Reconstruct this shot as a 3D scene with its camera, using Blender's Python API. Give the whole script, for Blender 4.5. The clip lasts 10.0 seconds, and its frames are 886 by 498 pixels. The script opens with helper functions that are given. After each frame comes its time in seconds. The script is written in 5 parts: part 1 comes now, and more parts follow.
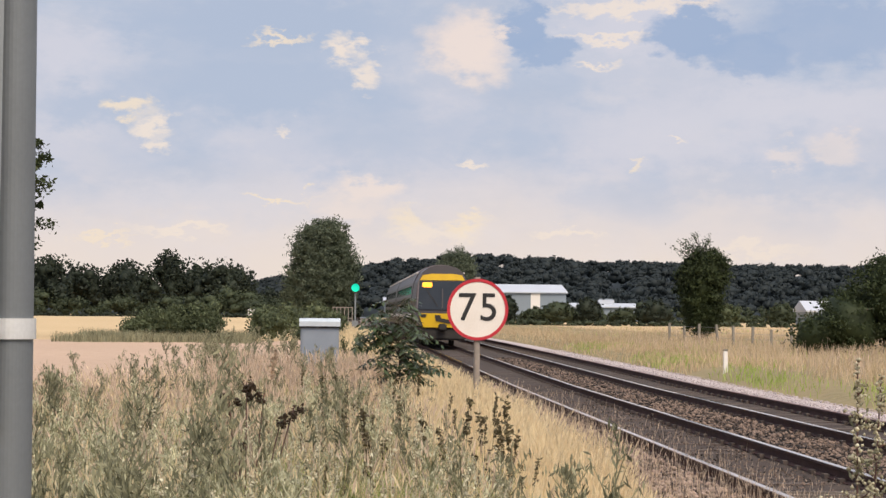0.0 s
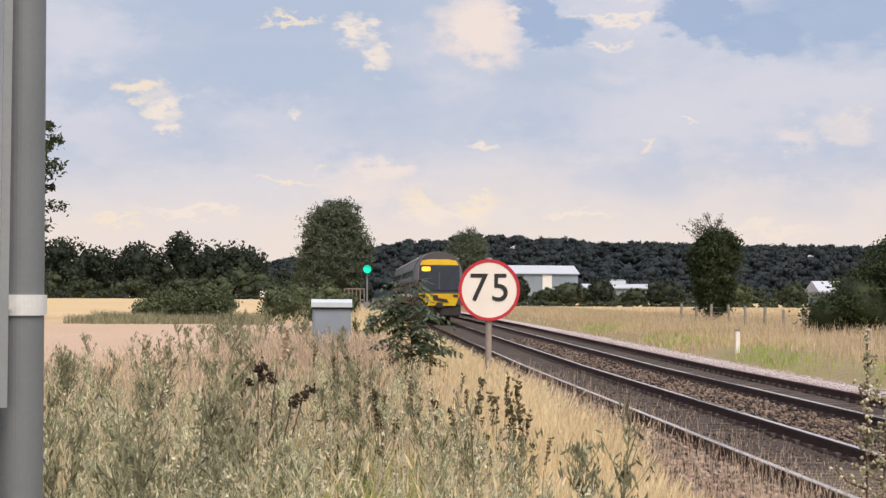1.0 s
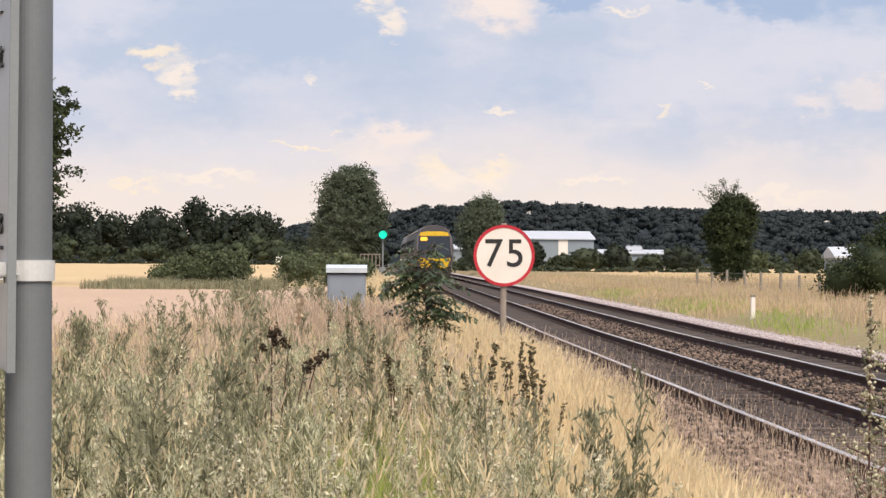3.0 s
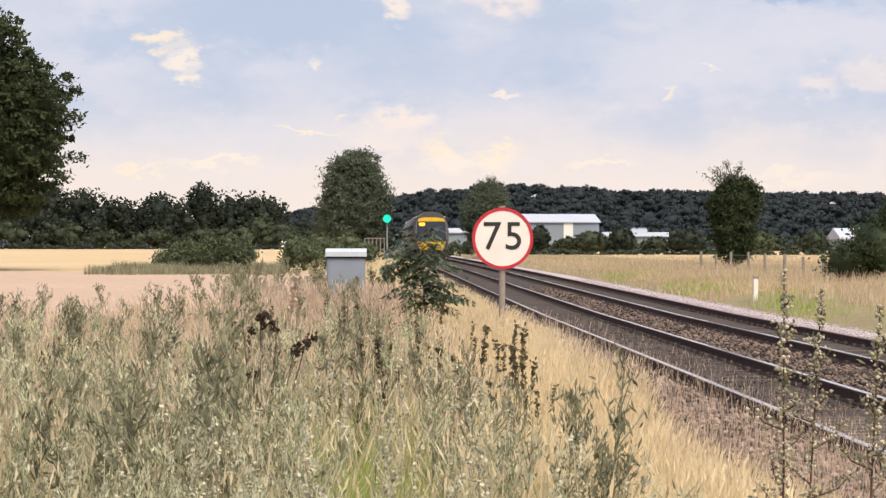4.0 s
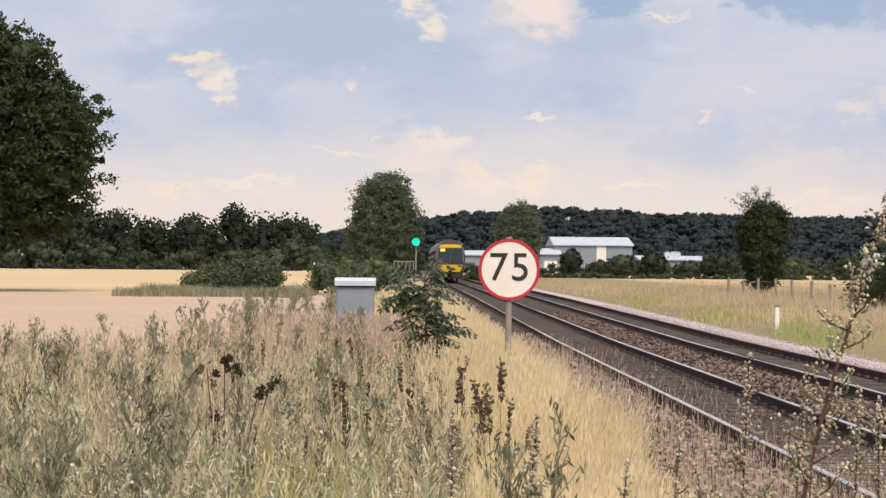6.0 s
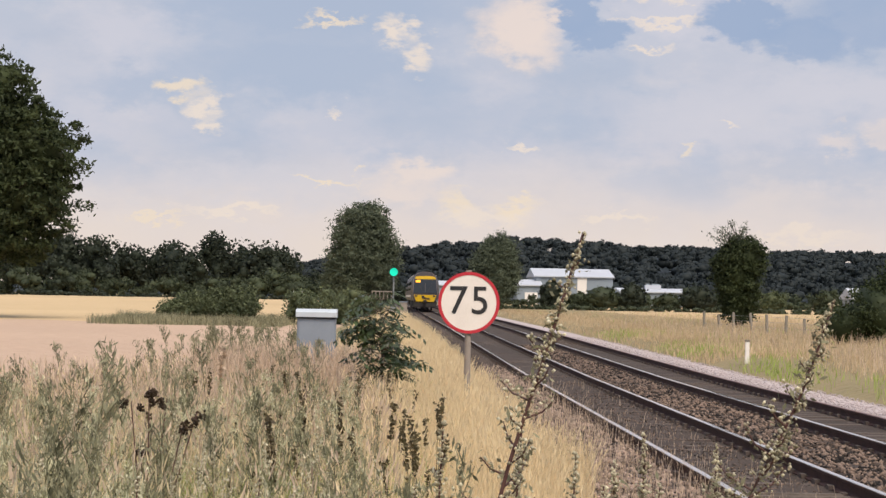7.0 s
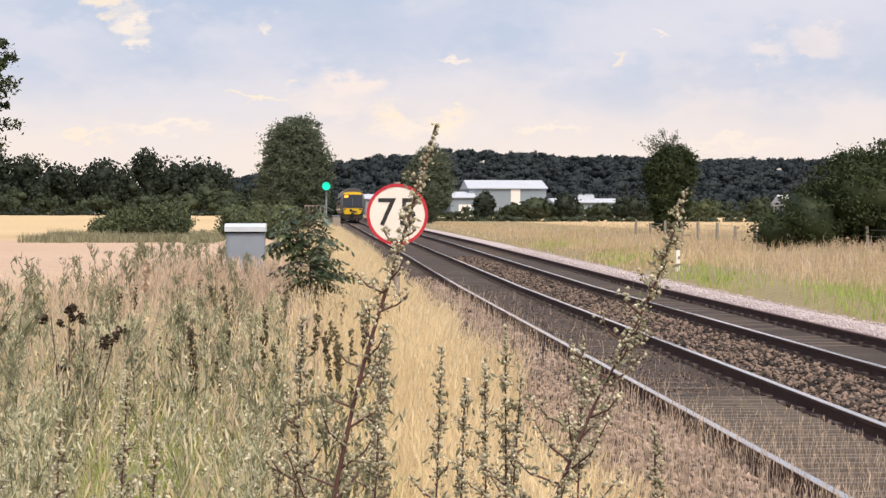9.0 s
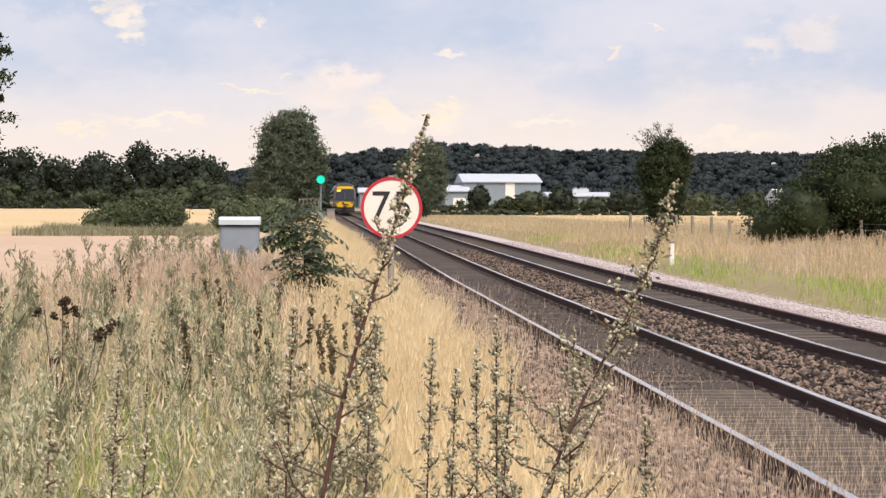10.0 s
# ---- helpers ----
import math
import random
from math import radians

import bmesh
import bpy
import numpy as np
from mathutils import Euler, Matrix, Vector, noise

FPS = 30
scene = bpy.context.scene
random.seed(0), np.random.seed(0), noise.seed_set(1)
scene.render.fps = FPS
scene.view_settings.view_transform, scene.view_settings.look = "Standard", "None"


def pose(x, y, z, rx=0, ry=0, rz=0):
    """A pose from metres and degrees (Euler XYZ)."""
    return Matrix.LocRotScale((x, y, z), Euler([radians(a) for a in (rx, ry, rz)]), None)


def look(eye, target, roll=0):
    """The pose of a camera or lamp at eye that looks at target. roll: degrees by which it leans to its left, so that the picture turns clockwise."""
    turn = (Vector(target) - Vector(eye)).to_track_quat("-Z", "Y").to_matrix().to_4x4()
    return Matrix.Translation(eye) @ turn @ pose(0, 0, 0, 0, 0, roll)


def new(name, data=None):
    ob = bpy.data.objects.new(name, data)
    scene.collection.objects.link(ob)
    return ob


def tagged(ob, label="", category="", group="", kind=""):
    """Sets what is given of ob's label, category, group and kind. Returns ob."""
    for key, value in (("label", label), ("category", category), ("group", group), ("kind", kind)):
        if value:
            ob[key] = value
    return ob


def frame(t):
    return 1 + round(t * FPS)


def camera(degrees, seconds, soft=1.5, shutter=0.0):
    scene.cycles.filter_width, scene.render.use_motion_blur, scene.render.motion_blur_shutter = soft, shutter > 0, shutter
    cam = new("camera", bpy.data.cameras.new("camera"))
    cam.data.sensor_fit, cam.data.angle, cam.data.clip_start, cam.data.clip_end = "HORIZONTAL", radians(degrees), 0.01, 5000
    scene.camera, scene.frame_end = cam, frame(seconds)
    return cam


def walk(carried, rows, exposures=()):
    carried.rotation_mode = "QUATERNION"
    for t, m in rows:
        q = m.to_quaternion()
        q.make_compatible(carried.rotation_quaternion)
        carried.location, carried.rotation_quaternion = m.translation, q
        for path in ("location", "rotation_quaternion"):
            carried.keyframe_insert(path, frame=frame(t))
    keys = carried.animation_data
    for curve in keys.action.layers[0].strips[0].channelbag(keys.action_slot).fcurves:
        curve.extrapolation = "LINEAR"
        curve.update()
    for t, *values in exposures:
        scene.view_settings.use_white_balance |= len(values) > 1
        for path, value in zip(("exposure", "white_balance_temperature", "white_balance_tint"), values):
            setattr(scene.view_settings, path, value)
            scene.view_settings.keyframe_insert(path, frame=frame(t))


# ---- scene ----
# World: x to the right of the track's direction, y along the track, z up from the rail tops.
cam = camera(26.0, 10.0, soft=1.45)
# seconds, x, z, yaw, pitch, roll of the hand-held camera
PATH = [
    (0.0, 0.000, 1.650, -3.169, 1.956, 0.544), (0.5, 0.003, 1.639, -3.031, 1.843, 0.413),
    (1.0, 0.003, 1.640, -2.824, 1.395, 0.387), (1.5, 0.003, 1.644, -2.660, 1.019, 0.436),
    (2.0, 0.002, 1.642, -2.484, 0.787, 0.452), (2.5, -0.005, 1.642, -2.363, 0.617, 0.481),
    (4.0, 0.118, 1.633, -2.190, -0.125, 0.082), (4.5, 0.156, 1.630, -1.865, -0.171, -0.108),
    (5.0, 0.214, 1.666, -1.495, -0.019, -0.034), (5.5, 0.331, 1.717, -1.113, 0.072, 0.206),
    (7.0, 0.825, 1.804, -1.679, 1.423, 1.091), (7.5, 0.853, 1.794, -1.975, 1.025, 0.896),
    (8.0, 0.868, 1.787, -2.499, 0.286, 0.566), (8.5, 0.889, 1.787, -3.026, -0.773, 0.292),
    (9.0, 0.909, 1.784, -3.672, -1.151, 0.129), (9.5, 0.917, 1.779, -3.873, -1.279, 0.043),
    (10.0, 0.913, 1.781, -3.837, -1.342, 0.187),
]


def held(x, z, yaw, pitch, roll):
    """The camera's pose, from its turn about the upright, its tilt and its lean."""
    return pose(x, 0, z, 90 + pitch, 0, yaw) @ pose(0, 0, 0, 0, 0, roll)


walk(cam, [(r[0], held(*r[1:])) for r in PATH],
     exposures=[(0.0, -0.15), (1.5, -0.06), (2.5, 0.0), (4.5, 0.06), (5.5, 0.0), (6.8, -0.22), (7.1, -0.20), (7.5, -0.09), (8.0, 0.0), (9.0, 0.06), (10.0, 0.09)])


# ---- light ----
def lin(r, g, b):
    """Linear colour from display values 0 to 255."""
    return tuple(((c / 255 + 0.055) / 1.055) ** 2.4 if c > 10 else c / 3295 for c in (r, g, b)) + (1.0,)


def make_sky():
    """Evening sky: a clear sky mostly covered with broken cloud, warm towards the horizon."""
    world = bpy.data.worlds.new("sky")
    scene.world = world
    world.use_nodes = True
    nt = world.node_tree
    nt.nodes.clear()

    def node(kind, **k):
        n = nt.nodes.new(kind)
        for key, v in k.items():
            n.inputs[key].default_value = v
        return n

    def link(a, b):
        nt.links.new(a, b)

    def calc(op, a, b=0.0, clamp=False):
        n = nt.nodes.new("ShaderNodeMath")
        n.operation, n.use_clamp = op, clamp
        for i, v in enumerate((a, b)):
            if isinstance(v, (int, float)):
                n.inputs[i].default_value = v
            else:
                link(v, n.inputs[i])
        return n.outputs[0]

    def blend(fac, a, b):
        n = nt.nodes.new("ShaderNodeMix")
        n.data_type = "RGBA"
        for sock, v in ((n.inputs[0], fac), (n.inputs[6], a), (n.inputs[7], b)):
            if isinstance(v, (int, float, tuple)):
                sock.default_value = v
            else:
                link(v, sock)
        return n.outputs[2]

    def smooth(v, lo, hi):
        n = nt.nodes.new("ShaderNodeMapRange")
        n.interpolation_type = "SMOOTHSTEP"
        n.inputs[1].default_value, n.inputs[2].default_value = lo, hi
        link(v, n.inputs[0])
        return n.outputs[0]

    co = nt.nodes.new("ShaderNodeTexCoord")
    xyz = nt.nodes.new("ShaderNodeSeparateXYZ")
    link(co.outputs["Generated"], xyz.inputs[0])
    az = calc("MULTIPLY", calc("ARCTAN2", xyz.outputs[0], xyz.outputs[1]), 57.296)
    el = calc("MULTIPLY", calc("ARCSINE", xyz.outputs[2]), 57.296)
    flat = nt.nodes.new("ShaderNodeCombineXYZ")
    link(calc("MULTIPLY", az, 0.55), flat.inputs[0])
    link(el, flat.inputs[1])

    def fbm(scale, detail, rough, shift=0.0):
        m = nt.nodes.new("ShaderNodeVectorMath")
        m.operation = "ADD"
        link(flat.outputs[0], m.inputs[0])
        m.inputs[1].default_value = (shift, shift * 0.7, shift * 0.3)
        n = node("ShaderNodeTexNoise", Scale=scale, Detail=detail, Roughness=rough)
        link(m.outputs[0], n.inputs["Vector"])
        return n.outputs["Fac"]

    coarse, fine, billow, puff = fbm(0.45, 5, 0.55), fbm(1.6, 6, 0.62, 7.0), fbm(0.9, 7, 0.6, 19.0), fbm(2.6, 4, 0.55, 41.0)
    daz = calc("ADD", az, calc("ADD", calc("MULTIPLY", calc("SUBTRACT", billow, 0.5), 2.4), calc("MULTIPLY", calc("SUBTRACT", puff, 0.5), 1.5)))
    del_ = calc("ADD", el, calc("ADD", calc("MULTIPLY", calc("SUBTRACT", fine, 0.5), 1.5), calc("MULTIPLY", calc("SUBTRACT", puff, 0.5), 1.1)))

    ramp = nt.nodes.new("ShaderNodeValToRGB")
    link(calc("DIVIDE", calc("ADD", el, calc("MULTIPLY", calc("SUBTRACT", coarse, 0.5), 3.0)), 60.0, True), ramp.inputs[0])
    stops = [(0.0, lin(250, 232, 216)), (0.035, lin(240, 226, 221)), (0.075, lin(216, 214, 226)), (0.15, lin(200, 206, 222)), (1.0, lin(168, 188, 222))]
    for i, (p, c) in enumerate(stops):
        e = ramp.color_ramp.elements[i] if i < 2 else ramp.color_ramp.elements.new(p)
        e.position, e.color = p, c
    colour = ramp.outputs[0]
    colour = blend(calc("MULTIPLY", smooth(coarse, 0.48, 0.60), calc("MULTIPLY", smooth(el, 2.0, 5.0), 0.55)), colour, lin(187, 198, 220))
    colour = blend(calc("MULTIPLY", smooth(billow, 0.50, 0.74), 0.25), colour, lin(244, 232, 228))

    wisp = fbm(1.1, 8, 0.68, 63.0)
    colour = blend(calc("MULTIPLY", smooth(wisp, 0.46, 0.76), 0.22), colour, lin(240, 230, 232))
    colour = blend(calc("MULTIPLY", smooth(fbm(0.6, 4, 0.5, 90.0), 0.46, 0.70), calc("MULTIPLY", smooth(el, 1.5, 4.5), 0.40)), colour, lin(188, 196, 215))

    def cloud(colour, a, e, ra, re, tint, amount, edge=0.45):
        """A cloud at azimuth a and height e (degrees) that many degrees wide and high."""
        u = calc("DIVIDE", calc("SUBTRACT", daz, a), ra)
        v = calc("DIVIDE", calc("SUBTRACT", del_, e), re)
        d = calc("SQRT", calc("ADD", calc("MULTIPLY", u, u), calc("MULTIPLY", v, v)))
        n = nt.nodes.new("ShaderNodeMapRange")
        n.interpolation_type = "SMOOTHSTEP"
        n.inputs[1].default_value, n.inputs[2].default_value = 1.0 + edge * 0.5, 1.0 - edge
        link(d, n.inputs[0])
        return blend(calc("MULTIPLY", n.outputs[0], amount), colour, tint)

    glow = lin(254, 236, 220)
    blue, deep, pale, cream, gold = lin(183, 195, 218), lin(165, 183, 214), lin(222, 219, 229), lin(250, 231, 221), lin(255, 234, 208)
    for a, e, ra, re, tint, amount, edge in (
            # broad grey-blue masses
            (-2.0, 8.6, 5.6, 1.3, blue, 0.95, 0.6), (-2.2, 6.7, 4.4, 1.1, blue, 0.9, 0.6), (-7.4, 6.0, 2.0, 0.7, blue, 0.7, 0.7), (-5.0, 4.3, 3.2, 1.0, blue, 0.45, 0.9),
            (1.6, 5.2, 3.8, 1.2, blue, 0.6, 0.9), (6.0, 5.8, 2.0, 1.5, blue, 0.4, 0.9), (13.0, 4.0, 4.0, 0.6, blue, 0.45, 0.9), (10.0, 5.4, 3.0, 0.9, pale, 0.6, 0.9),
            # pale breaks
            (-8.0, 7.7, 1.8, 1.0, pale, 0.8, 0.8), (9.0, 8.7, 2.6, 1.3, pale, 0.9, 0.7), (13.4, 6.2, 4.5, 0.8, pale, 0.7, 0.7), (-4.2, 3.3, 4.0, 0.7, pale, 0.5, 0.9),
            # bright edges behind the dark heads
            (3.9, 8.1, 1.5, 1.0, cream, 0.95, 0.6), (4.3, 7.3, 0.8, 0.6, cream, 0.7, 0.8), (0.15, 7.9, 0.42, 0.5, glow, 0.9, 0.7), (0.85, 7.1, 0.48, 0.5, glow, 0.85, 0.7),
            (-6.2, 6.0, 0.75, 0.28, gold, 0.85, 0.7), (-5.6, 5.5, 0.6, 0.3, glow, 0.85, 0.8), (-5.4, 4.95, 0.3, 0.3, glow, 0.8, 0.8), (-1.6, 8.15, 0.75, 0.13, gold, 0.85, 0.8),
            (-1.7, 5.4, 0.2, 0.18, glow, 0.7, 0.9), (8.6, 9.2, 2.6, 0.22, glow, 0.8, 0.7), (8.2, 8.3, 1.6, 0.12, glow, 0.8, 0.8), (7.6, 7.4, 0.7, 0.13, glow, 0.85, 0.8), (10.6, 9.15, 0.8, 0.16, glow, 0.9, 0.6),
            # dark heads
            (5.6, 8.6, 0.75, 0.75, deep, 0.95, 0.35), (6.1, 7.9, 0.75, 0.6, deep, 0.9, 0.4), (10.6, 8.3, 1.4, 0.9, deep, 0.95, 0.35), (12.2, 7.7, 1.3, 0.75, deep, 0.85, 0.45), (14.6, 8.4, 2.8, 1.15, deep, 0.75, 0.4),
            # low warm cloud tops and streaks
            (2.1, 2.75, 0.6, 0.45, gold, 0.8, 0.7), (3.9, 2.65, 0.75, 0.3, gold, 0.85, 0.7), (2.9, 2.35, 1.5, 0.3, glow, 0.7, 0.8), (0.9, 3.8, 0.9, 0.35, cream, 0.8, 0.7), (0.4, 3.2, 1.6, 0.5, cream, 0.7, 0.8),
            (4.0, 4.4, 0.7, 0.13, glow, 0.8, 0.8), (-1.9, 3.5, 1.0, 0.1, gold, 0.85, 0.7), (-4.6, 2.4, 1.4, 0.16, glow, 0.7, 0.7), (-6.8, 2.2, 0.8, 0.12, gold, 0.7, 0.7),
            (6.8, 2.4, 1.1, 0.16, glow, 0.7, 0.7), (8.7, 4.6, 0.22, 0.13, gold, 0.7, 0.9), (10.2, 5.2, 0.4, 0.1, glow, 0.75, 0.8), (13.2, 4.8, 0.6, 0.4, cream, 0.5, 0.6), (14.8, 5.0, 0.7, 0.45, cream, 0.5, 0.6), (12.4, 2.0, 1.8, 0.2, glow, 0.6, 0.8)):
        colour = cloud(colour, a, e, ra, re, tint, amount, edge)

    clear = nt.nodes.new("ShaderNodeTexSky")
    clear.sky_type, clear.sun_disc = "NISHITA", False
    clear.sun_elevation, clear.sun_rotation = radians(54), radians(158)
    thin = nt.nodes.new("ShaderNodeVectorMath")
    thin.operation = "SCALE"
    thin.inputs[3].default_value = 0.10
    link(clear.outputs[0], thin.inputs[0])
    colour = blend(0.10, colour, thin.outputs[0])
    back = node("ShaderNodeBackground", Strength=1.06)
    out = nt.nodes.new("ShaderNodeOutputWorld")
    link(colour, back.inputs[0])
    link(back.outputs[0], out.inputs[0])


make_sky()
sun_data = bpy.data.lights.new("sun", "SUN")
sun_data.energy, sun_data.angle, sun_data.color = 5.0, radians(40), (1.0, 0.88, 0.74)
sun = new("sun", sun_data)
sun.matrix_world = look((14, -34, 50), (0, 0, 0))


# ---- materials ----
def material(name, colour, rough=0.8, second=None, scale=4.0, fine=40.0, vary=0.25, metal=0.0, bump=0.0, island=0.0, through_light=0.0, emit=0.0, spec=0.4):
    """A surface with variation at two scales, fine relief, and, for joined pieces, a shade for each piece."""
    m = bpy.data.materials.new(name)
    m.use_nodes = True
    nt = m.node_tree
    b = nt.nodes["Principled BSDF"]
    b.inputs["Roughness"].default_value, b.inputs["Metallic"].default_value = rough, metal
    b.inputs["Specular IOR Level"].default_value = spec
    co = nt.nodes.new("ShaderNodeTexCoord")
    noises = []
    for sc, d in ((scale, 3), (fine, 5)):
        n = nt.nodes.new("ShaderNodeTexNoise")
        n.inputs["Scale"].default_value, n.inputs["Detail"].default_value = sc, d
        nt.links.new(co.outputs["Object"], n.inputs["Vector"])
        noises.append(n)
    second = second or tuple(c * (1 - vary) for c in colour[:3]) + (1.0,)
    mix = nt.nodes.new("ShaderNodeMix")
    mix.data_type = "RGBA"
    mix.inputs[6].default_value, mix.inputs[7].default_value = colour, second
    add = nt.nodes.new("ShaderNodeMath")
    add.operation = "MULTIPLY_ADD"
    nt.links.new(noises[0].outputs["Fac"], add.inputs[0])
    add.inputs[1].default_value = 1.6
    sub = nt.nodes.new("ShaderNodeMath")
    sub.operation = "SUBTRACT"
    nt.links.new(noises[1].outputs["Fac"], sub.inputs[0])
    sub.inputs[1].default_value = 0.8
    nt.links.new(sub.outputs[0], add.inputs[2])
    fac = add.outputs[0]
    if island:
        geo = nt.nodes.new("ShaderNodeNewGeometry")
        ma = nt.nodes.new("ShaderNodeMath")
        ma.operation = "MULTIPLY_ADD"
        nt.links.new(geo.outputs["Random Per Island"], ma.inputs[0])
        ma.inputs[1].default_value = island
        half = nt.nodes.new("ShaderNodeMath")
        half.operation = "SUBTRACT"
        nt.links.new(fac, half.inputs[0])
        half.inputs[1].default_value = island / 2
        nt.links.new(half.outputs[0], ma.inputs[2])
        fac = ma.outputs[0]
    cl = nt.nodes.new("ShaderNodeClamp")
    nt.links.new(fac, cl.inputs[0])
    nt.links.new(cl.outputs[0], mix.inputs[0])
    nt.links.new(mix.outputs[2], b.inputs["Base Color"])
    if bump:
        bn = nt.nodes.new("ShaderNodeBump")
        bn.inputs["Strength"].default_value, bn.inputs["Distance"].default_value = bump, 0.6 / fine
        nt.links.new(noises[1].outputs["Fac"], bn.inputs["Height"])
        nt.links.new(bn.outputs[0], b.inputs["Normal"])
    if emit:
        b.inputs["Emission Color"].default_value, b.inputs["Emission Strength"].default_value = colour, emit
    if through_light:
        tr = nt.nodes.new("ShaderNodeBsdfTranslucent")
        nt.links.new(mix.outputs[2], tr.inputs[0])
        ms = nt.nodes.new("ShaderNodeMixShader")
        ms.inputs[0].default_value = through_light
        nt.links.new(b.outputs[0], ms.inputs[1])
        nt.links.new(tr.outputs[0], ms.inputs[2])
        nt.links.new(ms.outputs[0], nt.nodes["Material Output"].inputs[0])
    return m


def leafy(name, a, b, thr=0.25, scale=0.6, island=0.9):
    return material(name, a, 0.65, b, scale, 6.0, island=island, through_light=thr, spec=0.25)


M_GROUND = material("soil_and_stubble", (0.30, 0.23, 0.12, 1), 0.95, (0.20, 0.17, 0.09, 1), 0.08, 3.0, bump=0.5)
M_STUBBLE = material("cut_stubble", (0.52, 0.37, 0.27, 1), 0.95, (0.42, 0.30, 0.215, 1), 0.03, 1.2, bump=0.6)
M_CROP = material("ripe_crop", (0.58, 0.43, 0.245, 1), 0.95, (0.49, 0.355, 0.20, 1), 0.03, 1.0, bump=0.6)
M_BALLAST = material("ballast_stone", (0.075, 0.054, 0.043, 1), 0.95, (0.035, 0.025, 0.020, 1), 1.2, 24.0, bump=1.0)
M_STONE = material("loose_ballast", (0.43, 0.315, 0.255, 1), 0.92, (0.040, 0.028, 0.023, 1), 0.9, 30.0, island=1.5)
M_STONE_DARK = material("dark_ballast", (0.22, 0.155, 0.12, 1), 0.92, (0.014, 0.010, 0.008, 1), 0.9, 30.0, island=1.7)
M_CESS = material("pale_cess_gravel", (0.50, 0.43, 0.43, 1), 0.95, (0.38, 0.32, 0.31, 1), 0.8, 22.0, bump=0.8)
# Polished steel; its cream tint paints in the reflected horizon glow.
M_RAILTOP = material("polished_glow_rail_head", (1.0, 0.88, 0.77, 1), 0.12, (0.93, 0.79, 0.68, 1), 2.0, 60.0, metal=1.0)
M_RAILDULL = material("dull_rail_head", (0.30, 0.17, 0.145, 1), 0.5, (0.18, 0.10, 0.085, 1), 2.0, 60.0, metal=0.5)
M_RAILSIDE = material("rusty_rail", (0.090, 0.043, 0.034, 1), 0.85, (0.042, 0.020, 0.017, 1), 3.0, 40.0, bump=0.3)
M_SLEEPER = material("weathered_sleeper", (0.13, 0.10, 0.085, 1), 0.95, (0.08, 0.06, 0.05, 1), 3.0, 30.0, bump=0.5)
M_TREE_DARK = leafy("tree_leaves", (0.036, 0.046, 0.028, 1), (0.018, 0.025, 0.018, 1), 0.2, 0.25, 0.5)
M_TREE_GREY = leafy("willow_leaves", (0.135, 0.160, 0.105, 1), (0.070, 0.086, 0.058, 1), 0.25, 0.5, 0.5)
# Far leaves: the blue in their colour stands in for distance haze.
M_TREE_HAZY = leafy("hazy_far_leaves", (0.021, 0.028, 0.029, 1), (0.015, 0.021, 0.023, 1), 0.1, 0.02, 0.3)
M_TREE_MID = leafy("hedge_leaves", (0.060, 0.074, 0.036, 1), (0.026, 0.035, 0.021, 1), 0.15, 0.12, 0.5)
M_BUSH = leafy("bush_leaves", (0.145, 0.168, 0.085, 1), (0.055, 0.07, 0.038, 1), 0.25, 0.4)
M_THORN = leafy("hawthorn_leaves", (0.062, 0.080, 0.030, 1), (0.022, 0.032, 0.015, 1), 0.25, 0.5, 0.6)
M_ELDER = material("sapling_leaves", (0.085, 0.120, 0.045, 1), 0.32, (0.022, 0.036, 0.016, 1), 3.0, 6.0, island=0.8, through_light=0.2, spec=0.7)
M_BARK = material("bark", (0.10, 0.08, 0.06, 1), 0.95, (0.05, 0.04, 0.03, 1), 3.0, 20.0, bump=0.8)
M_STRAW = leafy("dry_grass", (0.93, 0.79, 0.53, 1), (0.70, 0.55, 0.33, 1), 0.5, 0.8, 0.7)
M_MEADOW = leafy("meadow_stems", (0.74, 0.58, 0.38, 1), (0.44, 0.33, 0.20, 1), 0.4, 0.12, 0.6)
M_PINK = leafy("seeding_grass", (0.74, 0.58, 0.44, 1), (0.50, 0.38, 0.275, 1), 0.45, 0.8, 0.8)
M_GREEN = leafy("green_grass", (0.47, 0.56, 0.15, 1), (0.30, 0.36, 0.10, 1), 0.5, 0.8, 0.7)
M_MUG = leafy("mugwort_leaves", (0.84, 0.80, 0.57, 1), (0.24, 0.24, 0.13, 1), 0.42, 1.2, 1.0)
M_MUGDARK = leafy("weed_leaves", (0.42, 0.40, 0.255, 1), (0.13, 0.13, 0.08, 1), 0.35, 1.2)
M_BUD = leafy("mugwort_buds", (0.80, 0.74, 0.56, 1), (0.26, 0.23, 0.145, 1), 0.35, 30.0, 1.1)
M_STEM = material("reddish_stem", (0.075, 0.030, 0.030, 1), 0.5, (0.12, 0.06, 0.045, 1), 20.0, 90.0)
M_DOCK = leafy("dark_seed_heads", (0.070, 0.046, 0.028, 1), (0.03, 0.02, 0.013, 1), 0.1, 8.0)
M_SEEDSPIKE = leafy("olive_seed_spikes", (0.17, 0.14, 0.075, 1), (0.065, 0.05, 0.03, 1), 0.15, 8.0)
M_GALV = material("galvanised_steel", (0.27, 0.29, 0.305, 1), 0.55, (0.23, 0.245, 0.26, 1), 6.0, 120.0, metal=0.3, bump=0.05)
M_NOTICE = material("dull_zinc_tube", (0.185, 0.20, 0.215, 1), 0.55, (0.155, 0.168, 0.18, 1), 6.0, 120.0, metal=0.3, bump=0.05)
M_BOARD = material("brushed_board", (0.44, 0.46, 0.48, 1), 0.42, (0.37, 0.39, 0.41, 1), 3.0, 90.0, metal=0.3)
